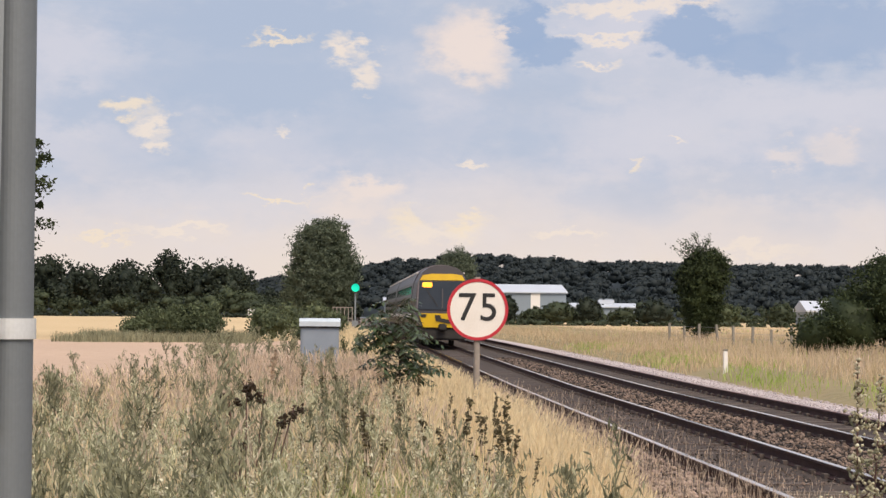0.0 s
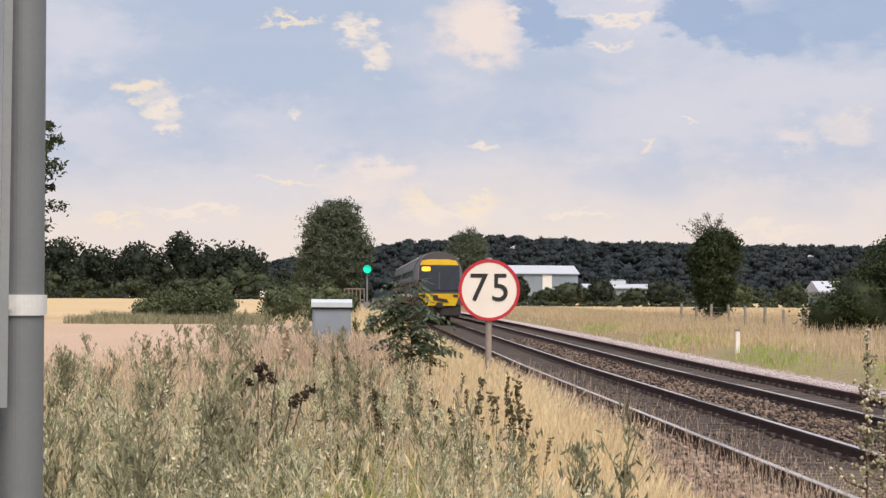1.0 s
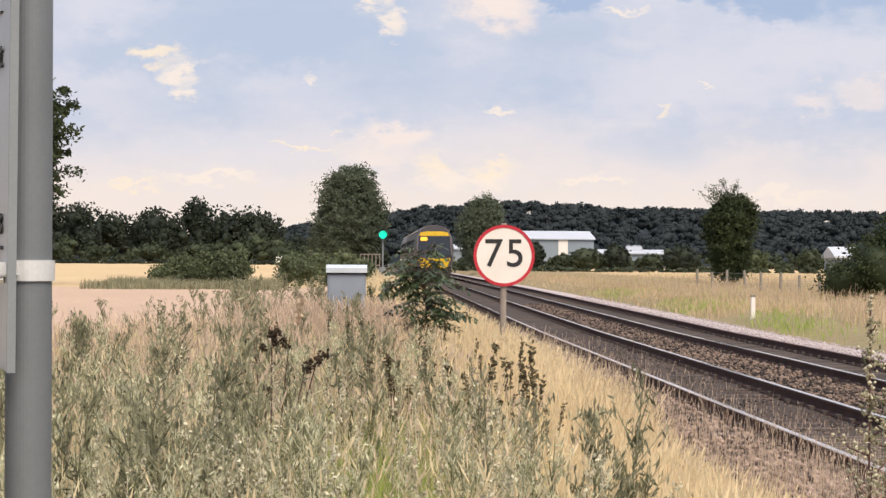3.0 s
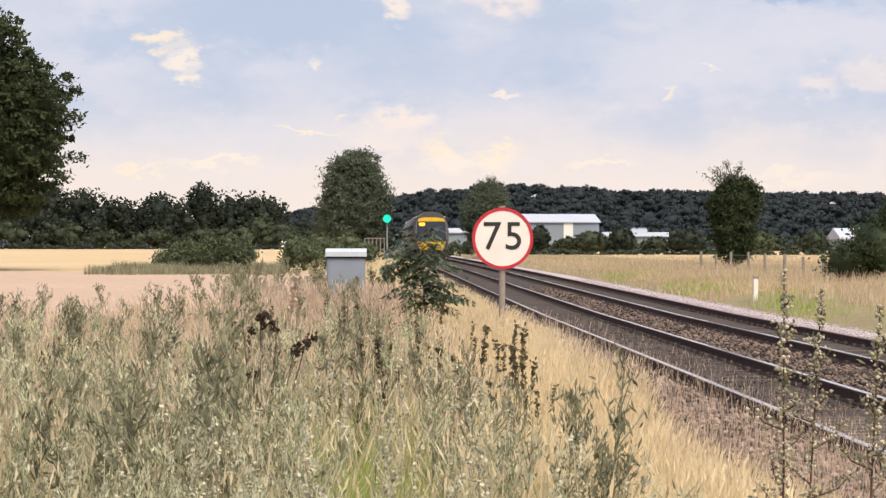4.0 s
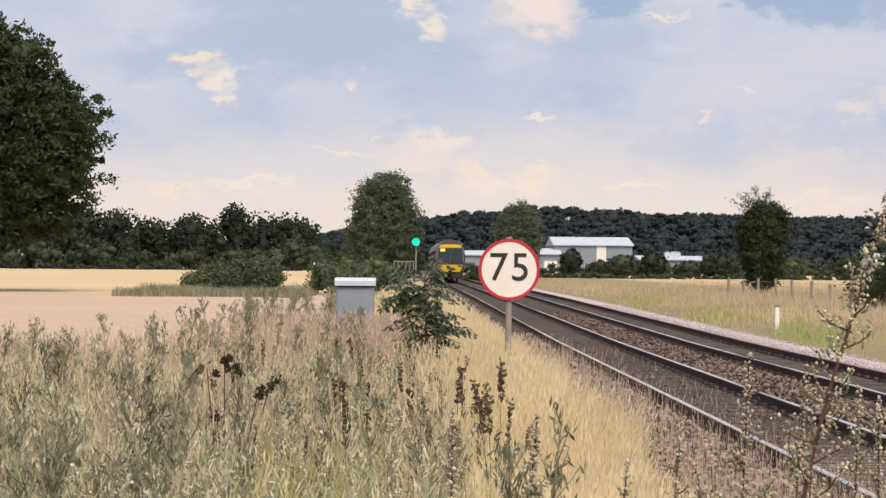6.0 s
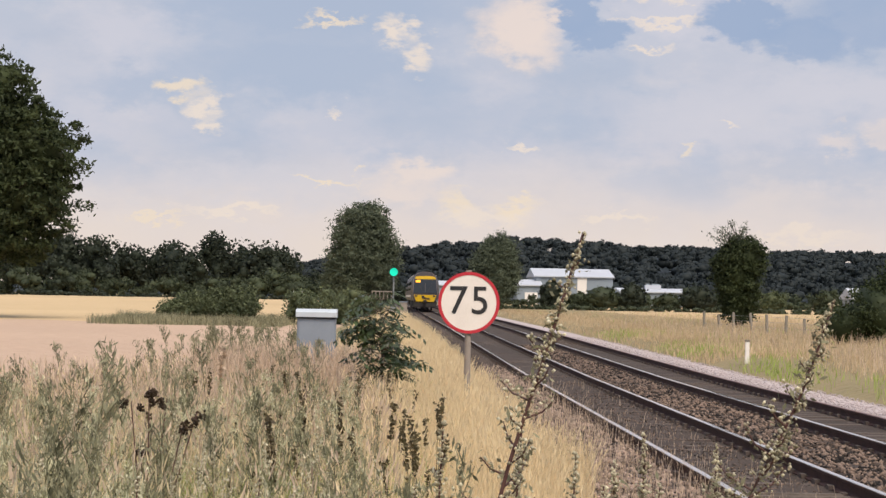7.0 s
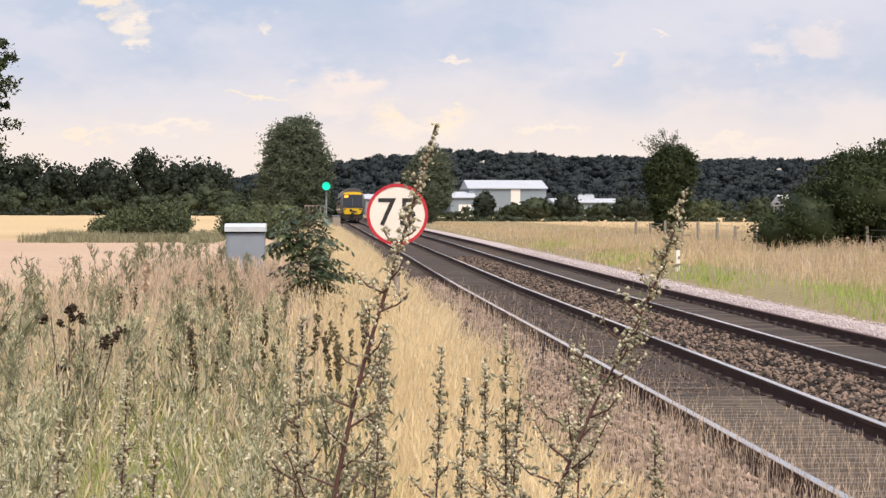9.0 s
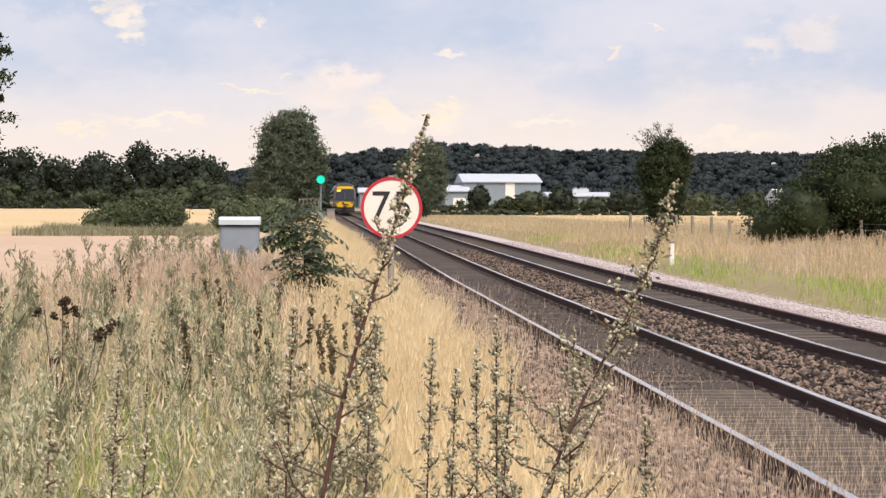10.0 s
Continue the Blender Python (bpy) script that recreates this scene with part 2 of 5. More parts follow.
M_WHITE = material("white_paint", (0.80, 0.76, 0.72, 1), 0.5, (0.72, 0.67, 0.62, 1), 6.0, 60.0)
M_CREAM = material("aged_white_sheet", (0.79, 0.74, 0.69, 1), 0.5, (0.69, 0.63, 0.57, 1), 3.0, 40.0)
M_POST = material("weathered_post", (0.33, 0.28, 0.24, 1), 0.8, (0.22, 0.19, 0.165, 1), 5.0, 60.0, bump=0.2)
M_RED = material("red_border", (0.50, 0.03, 0.045, 1), 0.45, (0.40, 0.02, 0.035, 1), 8.0, 60.0)
M_BLACK = material("black_lettering", (0.015, 0.015, 0.017, 1), 0.55, (0.025, 0.024, 0.025, 1), 8.0, 60.0)
M_STEELCLAMP = material("clamp_steel", (0.80, 0.80, 0.80, 1), 0.4, (0.66, 0.66, 0.66, 1), 20.0, 150.0, metal=0.5)
# Grey body paint with the front's blue skylight put into the colour.
M_CABINET_SHADED = material("shaded_cabinet_paint", (0.24, 0.275, 0.325, 1), 0.5, (0.20, 0.23, 0.275, 1), 3.0, 50.0, bump=0.05)
# Paler than the body: the lid top's brightness is put into its colour.
M_LID_LIT = material("lit_cabinet_lid_paint", (0.52, 0.57, 0.62, 1), 0.45, (0.45, 0.495, 0.54, 1), 5.0, 60.0)
M_SHED = material("shed_cladding", (0.25, 0.29, 0.33, 1), 0.6, (0.21, 0.245, 0.285, 1), 0.2, 4.0)
M_SHEDROOF = material("shed_roof", (0.50, 0.52, 0.57, 1), 0.5, (0.44, 0.46, 0.51, 1), 0.2, 4.0)
M_YELLOW = material("warning_yellow", (0.62, 0.39, 0.01, 1), 0.4, (0.52, 0.32, 0.01, 1), 2.0, 30.0)
M_BODY = material("train_livery", (0.060, 0.050, 0.052, 1), 0.4, (0.045, 0.040, 0.042, 1), 2.0, 30.0)
M_ROOF = material("train_roof", (0.15, 0.125, 0.135, 1), 0.5, (0.11, 0.095, 0.10, 1), 2.0, 30.0)
M_GLASS = material("dark_glass", (0.02, 0.024, 0.03, 1), 0.08, (0.03, 0.034, 0.04, 1), 2.0, 30.0, spec=0.6)
M_UNDER = material("underframe", (0.025, 0.022, 0.022, 1), 0.85, (0.04, 0.035, 0.03, 1), 2.0, 30.0)
M_AMBER = material("amber_display", (1.0, 0.42, 0.03, 1), 0.5, emit=1.3)
M_LAMP = material("head_lamp", (1.0, 0.82, 0.5, 1), 0.3, emit=2.5)
M_SIGNAL = material("green_aspect", (0.005, 0.62, 0.40, 1), 0.3, emit=1.0)
M_WOOD = material("grey_timber", (0.30, 0.27, 0.23, 1), 0.9, (0.2, 0.18, 0.15, 1), 4.0, 50.0, bump=0.4)
M_SLAT = material("bleached_slat", (0.215, 0.175, 0.145, 1), 0.9, (0.09, 0.072, 0.06, 1), 3.0, 40.0, bump=0.5)


# ---- building helpers ----
rng = np.random.default_rng(7)


def mesh_of(name, verts, faces, mat, smooth=False):
    """A mesh from arrays; all faces have the same number of corners."""
    verts, faces = np.asarray(verts, np.float32), np.asarray(faces, np.int32)
    me = bpy.data.meshes.new(name)
    me.vertices.add(len(verts))
    me.vertices.foreach_set("co", verts.ravel())
    me.loops.add(faces.size)
    me.loops.foreach_set("vertex_index", faces.ravel())
    me.polygons.add(len(faces))
    me.polygons.foreach_set("loop_start", np.arange(len(faces), dtype=np.int32) * faces.shape[1])
    me.update(calc_edges=True)
    me.materials.append(mat)
    if smooth:
        me.polygons.foreach_set("use_smooth", np.ones(len(faces), bool))
    return me


def child(ob, parent, label=""):
    if parent is not None:
        ob.parent = parent
    return tagged(ob, label=label)


def part(name, bm, mat, parent=None, label="", smooth=False):
    """Links a bmesh as one mesh object under a thing or a part."""
    me = bpy.data.meshes.new(name)
    if smooth:
        for f in bm.faces:
            f.smooth = True
    bm.to_mesh(me)
    bm.free()
    me.materials.append(mat)
    return child(new(name, me), parent, label)


def thing(name, x=0.0, y=0.0, z=0.0, rz=0.0, **tags):
    ob = new(name)
    ob.matrix_basis = pose(x, y, z, 0, 0, rz)
    return tagged(ob, **tags)


def box(x0, x1, y0, y1, z0, z1, bevel=0.0, bm=None):
    bm = bm or bmesh.new()
    v = [bm.verts.new((x, y, z)) for x in (x0, x1) for y in (y0, y1) for z in (z0, z1)]
    fs = [bm.faces.new([v[i] for i in q]) for q in ((0, 1, 3, 2), (4, 6, 7, 5), (0, 4, 5, 1), (2, 3, 7, 6), (0, 2, 6, 4), (1, 5, 7, 3))]
    if bevel:
        bmesh.ops.bevel(bm, geom=list({e for f in fs for e in f.edges}), offset=bevel, segments=2, affect="EDGES")
    return bm


def extrude_outline(points, depth, bm=None, axis="y", at=0.0, bevel=0.0):
    """A flat outline (a, b) made solid along an axis."""
    bm = bm or bmesh.new()
    put = {"y": lambda a, b, d: (a, d, b), "x": lambda a, b, d: (d, a, b), "z": lambda a, b, d: (a, b, d)}[axis]
    one = [bm.verts.new(put(a, b, at)) for a, b in points]
    two = [bm.verts.new(put(a, b, at + depth)) for a, b in points]
    n = len(points)
    caps = [bm.faces.new(one), bm.faces.new(two[::-1])]
    for i in range(n):
        bm.faces.new((one[i], two[i], two[(i + 1) % n], one[(i + 1) % n]))
    bmesh.ops.recalc_face_normals(bm, faces=bm.faces)
    if bevel:
        bmesh.ops.bevel(bm, geom=list({e for f in caps for e in f.edges if e.is_valid}), offset=bevel, segments=2, affect="EDGES")
    return bm


def tube_arrays(points, radii, sides=6):
    """Corners and triangles of a tapered tube along a line of points."""
    points = np.asarray(points, float)
    n = len(points)
    way = np.gradient(points, axis=0)
    way /= np.linalg.norm(way, axis=1)[:, None] + 1e-9
    ref = np.where(np.abs(way[:, 2:3]) > 0.9, [[1.0, 0, 0]], [[0, 0, 1.0]])
    a = np.cross(way, ref)
    a /= np.linalg.norm(a, axis=1)[:, None] + 1e-9
    b = np.cross(way, a)
    ang = np.linspace(0, 2 * np.pi, sides, endpoint=False)
    ring = np.cos(ang)[None, :, None] * a[:, None] + np.sin(ang)[None, :, None] * b[:, None]
    v = (points[:, None] + ring * np.asarray(radii)[:, None, None]).reshape(-1, 3)
    tri = []
    for i in range(n - 1):
        for j in range(sides):
            p, q = i * sides + j, i * sides + (j + 1) % sides
            tri += [(p, q, q + sides), (p, q + sides, p + sides)]
    return v, np.array(tri)


def join_arrays(items):
    vs, fs, k = [], [], 0
    for v, f in items:
        vs.append(v)
        fs.append(np.asarray(f) + k)
        k += len(v)
    return np.concatenate(vs), np.concatenate(fs)


def leaf_arrays(centres, size, slim=0.5, droop=0.0):
    """A rhombic leaf at each centre, turned at random; size may be an array."""
    n = len(centres)
    size = np.broadcast_to(size, (n,))[:, None] * rng.uniform(0.6, 1.3, (n, 1))
    d = rng.normal(size=(n, 3))
    d[:, 2] -= droop
    d /= np.linalg.norm(d, axis=1)[:, None]
    s = np.cross(d, rng.normal(size=(n, 3)))
    s /= np.linalg.norm(s, axis=1)[:, None] + 1e-9
    c = np.asarray(centres)
    v = np.stack([c - d * size * 0.5, c + s * size * slim * 0.5, c + d * size * 0.5, c - s * size * slim * 0.5], 1).reshape(-1, 3)
    return v, np.arange(4 * n).reshape(n, 4)


def crown_points(lobes, clumps, leaves, spread, inner=0.55):
    """Leaf places in clumps that fill a crown of ellipsoid lobes (x, y, z, rx, ry, rz)."""
    lobes = np.array(lobes, float)
    vol = lobes[:, 3] * lobes[:, 5] * np.sqrt(lobes[:, 4])
    pick = rng.choice(len(lobes), clumps, p=vol / vol.sum())
    d = rng.normal(size=(clumps, 3))
    d /= np.linalg.norm(d, axis=1)[:, None]
    r = rng.uniform(inner ** 3, 1.0, (clumps, 1)) ** (1 / 3) * rng.uniform(0.88, 1.1, (clumps, 1))
    c = lobes[pick, :3] + d * r * lobes[pick, 3:]
    scale = rng.uniform(0.5, 1.3, (clumps, 1, 1)) * spread
    p = c[:, None] + rng.normal(size=(clumps, leaves, 3)) * scale * np.array([1, 1, 0.65])
    return c, p.reshape(-1, 3)


def build_tree(name, x, y, z, trunk_h, trunk_r, lobes, clumps, leaves, spread, leaf, mat, label, category="tree", limbs=14, lean=0.0, slim=0.55, core=0.0):
    """A tree or shrub: tapered trunk, limbs towards the clumps, and a crown of many leaves. Lobes are relative to its foot."""
    root = thing(name, x, y, z, label=label, category=category)
    c, p = crown_points(lobes, clumps, leaves, spread)
    top = max(l[2] for l in lobes)
    h = np.linspace(0, 1, 7)
    line = np.stack([lean * h + 0.04 * trunk_h * np.sin(5 * h), 0.03 * trunk_h * np.sin(4 * h), -0.3 + h * (top + 0.3)], 1)
    v, f = tube_arrays(line, trunk_r * (1.25 - h * 1.1), 8)
    child(new("trunk", mesh_of("trunk", v, f, M_BARK, True)), root)
    arms = []
    for k in rng.choice(len(c), min(limbs, len(c)), replace=False):
        s = rng.uniform(0.25, 0.85)
        a = np.array([np.interp(s, h, line[:, i]) for i in range(3)])
        e = c[k]
        mid = (a + e) / 2 + np.array([0, 0, 0.12 * np.linalg.norm(e - a)])
        arms.append(tube_arrays([a, (a + mid) / 2 * 1.0, mid, e], trunk_r * np.array([0.42, 0.33, 0.22, 0.05]), 5))
    v, f = join_arrays(arms)
    child(new("limbs", mesh_of("limbs", v, f, M_BARK, True)), root)
    v, f = leaf_arrays(p, leaf, slim)
    if core:
        vs, fs = blob_arrays(np.array([l[:3] for l in lobes]), np.array([l[3:] for l in lobes]) * core, 9, 7)
        v, f = join_arrays([(v, f), (vs, fs)])
    child(new("crown", mesh_of("crown", v, f, mat)), root)
    return root


def blob_arrays(centres, radii, nu=8, nv=6, rough=0.26):
    """Uneven rounded masses, quads only."""
    u = np.linspace(0, 2 * np.pi, nu, endpoint=False)
    w = np.linspace(0.12, np.pi - 0.12, nv)
    unit = np.stack([np.sin(w)[:, None] * np.cos(u), np.sin(w)[:, None] * np.sin(u), np.cos(w)[:, None] * np.ones(nu)], -1).reshape(-1, 3)
    n = len(centres)
    k = len(unit)
    v = centres[:, None] + unit[None] * radii[:, None] * rng.uniform(0.96 - rough, 0.96 + rough, (n, k, 1))
    quad = [(i * nu + j, i * nu + (j + 1) % nu, (i + 1) * nu + (j + 1) % nu, (i + 1) * nu + j) for i in range(nv - 1) for j in range(nu)]
    f = np.array(quad)[None] + (np.arange(n) * k)[:, None, None]
    return v.reshape(-1, 3), f.reshape(-1, 4)


def step(v, a, b):
    t = np.clip((np.asarray(v, float) - a) / (b - a), 0, 1)
    return t * t * (3 - 2 * t)


def track_shift(y):
    """How far the railway bears aside, and how far it climbs, on its way."""
    at = [-1000, 45, 98, 140, 185, 215, 255, 300, 400, 3000]
    return np.interp(y, at, [0, 0, -0.08, -0.20, -0.32, -0.41, -0.52, -0.9, -2.2, -2.2]), np.interp(y, at, [0, 0, 0.22, 0.33, 0.42, 0.48, 0.54, 0.62, 0.75, 0.75])


def ground_z(x, y):
    """Height of the ground: track bed, banks, fields and the wooded hill."""
    x, y = np.broadcast_arrays(np.asarray(x, float), np.asarray(y, float))
    left = -0.10 - 0.16 * step(x, 0.6, 2.4) + 0.10 * (1 - step(x, -7, -3))
    right = -0.24 + 0.30 * step(x, 10.3, 11.6) + np.clip((y - 40) * 0.004, 0, 0.30) * step(x, 10.5, 14)
    climb = track_shift(y)[1]
    left, right = left + climb * step(x, -6, 1.0), right + climb * (1 - step(x, 10.4, 14))
    z = np.where(x < 6, left, right)
    z = np.where((x > 2.4) & (x < 10.3), -0.26 + climb, z)
    z = z + 0.85 * step(y, 115, 300) * (1 - step(x, -9, -3))
    crest = np.interp(x / np.maximum(y, 1), [-0.3, -0.10, -0.034, 0.013, 0.066, 0.12, 0.21, 0.29, 0.5], [3, 4.5, 11, 19, 25, 22.3, 20.5, 21.0, 20])
    z = z + crest * step(y, 520, 930)
    return z


# ---- ground ----
def build_ground():
    xs = np.unique(np.concatenate([np.linspace(-2500, -80, 14), np.linspace(-80, -8, 19), np.linspace(-8, 14, 60), np.linspace(14, 90, 20), np.linspace(90, 2500, 16)]))
    ys = np.unique(np.concatenate([np.linspace(-600, -20, 6), np.linspace(-20, 60, 60), np.linspace(60, 520, 70), np.linspace(520, 960, 20), np.linspace(960, 4800, 8)]))
    gx, gy = np.meshgrid(xs, ys, indexing="ij")
    gz = ground_z(gx, gy) + rng.normal(0, 0.02, gx.shape) * ((gx < 2) | (gx > 11))
    v = np.stack([gx, gy, gz], -1).reshape(-1, 3)
    ny = len(ys)
    i, j = np.meshgrid(np.arange(len(xs) - 1), np.arange(ny - 1), indexing="ij")
    a = (i * ny + j).ravel()
    f = np.stack([a, a + ny, a + ny + 1, a + 1], 1)
    me = mesh_of("ground", v, f, M_GROUND, True)
    me.materials.append(M_STUBBLE)
    me.materials.append(M_TREE_HAZY)
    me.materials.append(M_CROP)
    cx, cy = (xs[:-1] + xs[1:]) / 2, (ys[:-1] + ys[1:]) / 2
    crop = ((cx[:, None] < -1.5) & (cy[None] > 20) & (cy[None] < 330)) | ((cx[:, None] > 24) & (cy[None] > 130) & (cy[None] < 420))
    # Hill floor takes the same haze-blue colour as its leaves.
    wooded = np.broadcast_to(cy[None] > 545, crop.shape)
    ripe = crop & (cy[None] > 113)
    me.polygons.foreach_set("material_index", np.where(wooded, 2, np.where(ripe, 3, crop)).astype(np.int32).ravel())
    tagged(new("ground", me), label="earth ground with ripe tan crop fields", category="ground", kind="structure")


build_ground()

RAILS = (4.20, 5.635, 7.385, 8.82)


def build_bed():
    """Ballast bed under both tracks, with a sloping shoulder, and the pale cess path."""
    prof = [(2.3, -0.30), (2.75, -0.27), (3.35, -0.235), (3.75, -0.18), (4.08, -0.172), (4.32, -0.166), (5.5, -0.166), (5.76, -0.172), (6.5, -0.15), (7.26, -0.172), (7.5, -0.168), (8.7, -0.168), (9.0, -0.19), (9.3, -0.22), (9.35, -0.30)]
    ys = np.concatenate([np.linspace(-40, 60, 160), np.linspace(62, 520, 60)])
    v = np.array([[(x, y, z) for x, z in prof] for y in ys])
    dx, dz = track_shift(ys)
    v[..., 0] += dx[:, None]
    v[..., 2] += rng.normal(0, 0.009, v.shape[:2]) + dz[:, None]
    m = len(prof)
    i, j = np.meshgrid(np.arange(len(ys) - 1), np.arange(m - 1), indexing="ij")
    a = (i * m + j).ravel()
    tagged(new("ballast_bed", mesh_of("ballast_bed", v.reshape(-1, 3), np.stack([a, a + 1, a + m + 1, a + m], 1), M_BALLAST)),
           label="dark brown ballast bed under two railway tracks", category="ballast", kind="structure")
    prof = [(9.28, -0.26), (9.5, -0.19), (10.45, -0.17), (10.75, -0.22)]
    v = np.array([[(x, y, z) for x, z in prof] for y in ys])
    v[..., 0] += rng.normal(0, 0.06, v.shape[:2]) * (np.arange(4) == 3) + dx[:, None]
    v[..., 2] += dz[:, None]
    m = 4
    i, j = np.meshgrid(np.arange(len(ys) - 1), np.arange(m - 1), indexing="ij")
    a = (i * m + j).ravel()
    tagged(new("cess_path", mesh_of("cess_path", v.reshape(-1, 3), np.stack([a, a + 1, a + m + 1, a + m], 1), M_CESS)),
           label="pale pinkish gravel path beside the track", category="path", kind="structure")


build_bed()


def laid(outline):
    """A rail's outline drawn out along the line of the railway."""
    bm = bmesh.new()
    ys = [-40, 0, 20, 45, 60, 75, 98, 120, 140, 165, 185, 200, 215, 235, 255, 275, 300, 350, 400, 500]
    rows = []
    for y in ys:
        dx, dz = (float(q) for q in track_shift(y))
        rows.append([bm.verts.new((a + dx, y, b + dz)) for a, b in outline])
    n = len(outline)
    for p, q in zip(rows, rows[1:]):
        for i in range(n):
            bm.faces.new((p[i], q[i], q[(i + 1) % n], p[(i + 1) % n]))
    bm.faces.new(rows[0])
    bm.faces.new(rows[-1][::-1])
    bmesh.ops.recalc_face_normals(bm, faces=bm.faces)
    return bm


def build_track(x0, label, heads):
    """One track: two flat-bottomed rails with bright heads, on sleepers with rail chairs."""
    root = thing("railway_track", x0, 0, 0, label=label, category="railway track", group="railway tracks")
    half = [(0.0, 0.0), (0.026, -0.002), (0.035, -0.012), (0.035, -0.036), (0.010, -0.05), (0.010, -0.125), (0.07, -0.145), (0.07, -0.158), (0.0, -0.158)]
    outline = half + [(-a, b) for a, b in half[-2:0:-1]]
    for gx, top in zip((0.0, 1.435), heads):
        rail = part("rail", laid([(a, b - 0.004) for a, b in outline]), M_RAILSIDE, root, "rusty steel rail")
        rail.location = (gx, 0, 0)
        head = part("rail_head", laid([(-0.0355, -0.009), (0.0355, -0.009), (0.0355, -0.004), (0.026, 0.001), (-0.026, 0.001), (-0.0355, -0.004)]), top, rail, "worn running surface")
    bm = box(-0.53, 1.965, -0.13, 0.13, -0.34, -0.168, 0.015)
    for gx in (0.0, 1.435):
        for s in (-1, 1):
            box(gx + s * 0.075 - 0.03, gx + s * 0.075 + 0.03, -0.08, 0.08, -0.175, -0.115, 0, bm)
    first = part("sleeper", bm, M_SLEEPER, root)
    first.location = (0, 4.0, 0)
    for k in range(1, 140):
        s = new("sleeper", first.data)
        s.parent = root
        dx, dz = (float(q) for q in track_shift(4.0 + k * 0.65))
        s.location = (dx + rng.normal(0, 0.01), 4.0 + k * 0.65, dz + rng.normal(0, 0.004))
    base = [(-0.53, -0.13), (1.965, -0.13), (1.965, 0.13), (-0.53, 0.13)]
    v = np.array([[(a, 95 + k * 0.65 + b, -0.17) for a, b in base] + [(a, 95 + k * 0.65 + b, -0.3) for a, b in base] for k in range(500)]).reshape(-1, 3)
    dx, dz = track_shift(v[:, 1])
    v = v + np.stack([dx, 0 * dx, dz], 1)
    q = np.array([(0, 1, 2, 3), (0, 4, 5, 1), (2, 6, 7, 3)])
    f = (q[None] + (np.arange(500) * 8)[:, None, None]).reshape(-1, 4)
    tagged(child(new("sleeper_rest", mesh_of("sleeper_rest", v, f, M_SLEEPER)), root), kind="stuff")
    return root


build_track(RAILS[0], "railway track with bright worn rails on ballast", (M_RAILTOP, M_RAILTOP))
build_track(RAILS[2], "railway track with rust-brown rails on ballast", (M_RAILTOP, M_RAILDULL))


def scatter_stones(name, n, xlo, xhi, ylo, yhi, zfun, size, mat, label):
    """Loose stones, each an uneven eight-sided lump."""
    y = ylo * (yhi / ylo) ** rng.uniform(0, 1, n)
    x = rng.uniform(xlo, xhi, n)
    s = size * rng.uniform(0.5, 1.3, n)
    unit = np.array([(1, 0, 0), (-1, 0, 0), (0, 1, 0), (0, -1, 0), (0, 0, 1), (0, 0, -1)], float)
    tri = np.array([(0, 2, 4), (2, 1, 4), (1, 3, 4), (3, 0, 4), (2, 0, 5), (1, 2, 5), (3, 1, 5), (0, 3, 5)])
    ang = rng.uniform(0, 6.28, n)
    ca, sa = np.cos(ang)[:, None], np.sin(ang)[:, None]
    v = unit[None] * rng.uniform(0.55, 1.2, (n, 6, 1)) + rng.normal(0, 0.18, (n, 6, 3))
    vx, vy = v[..., 0] * ca - v[..., 1] * sa, v[..., 0] * sa + v[..., 1] * ca
    v = np.stack([vx, vy, v[..., 2] * 0.7], -1) * s[:, None, None]
    dx, dz = track_shift(y)
    v += np.stack([x + dx, y, zfun(x, y) + dz + s * 0.25], -1)[:, None]
    f = (tri[None] + (np.arange(n) * 6)[:, None, None]).reshape(-1, 3)
    tagged(new(name, mesh_of(name, v.reshape(-1, 3), f, mat)), label=label, category="ballast", kind="stuff")


def bed_z(x, y):
    return np.interp(x, [2.3, 2.75, 3.35, 3.75, 4.08, 4.32, 5.5, 5.76, 6.5, 7.26], [-0.30, -0.27, -0.235, -0.18, -0.172, -0.166, -0.166, -0.172, -0.15, -0.172])


scatter_stones("shoulder_stones", 16000, 2.25, 4.12, 8, 55, bed_z, 0.040, M_STONE, "loose pinkish brown ballast stones on the shoulder")
scatter_stones("middle_stones", 11500, 5.75, 7.28, 12, 75, bed_z, 0.042, M_STONE_DARK, "loose dark ballast stones between the tracks")
scatter_stones("track_stones", 5500, 4.3, 5.55, 10, 50, bed_z, 0.018, M_STONE_DARK, "small dark stones between the rails")
scatter_stones("cess_stones", 7000, 9.4, 10.7, 25, 90, lambda x, y: -0.18 + 0 * x, 0.03, M_CESS, "pale gravel stones on the cess path")


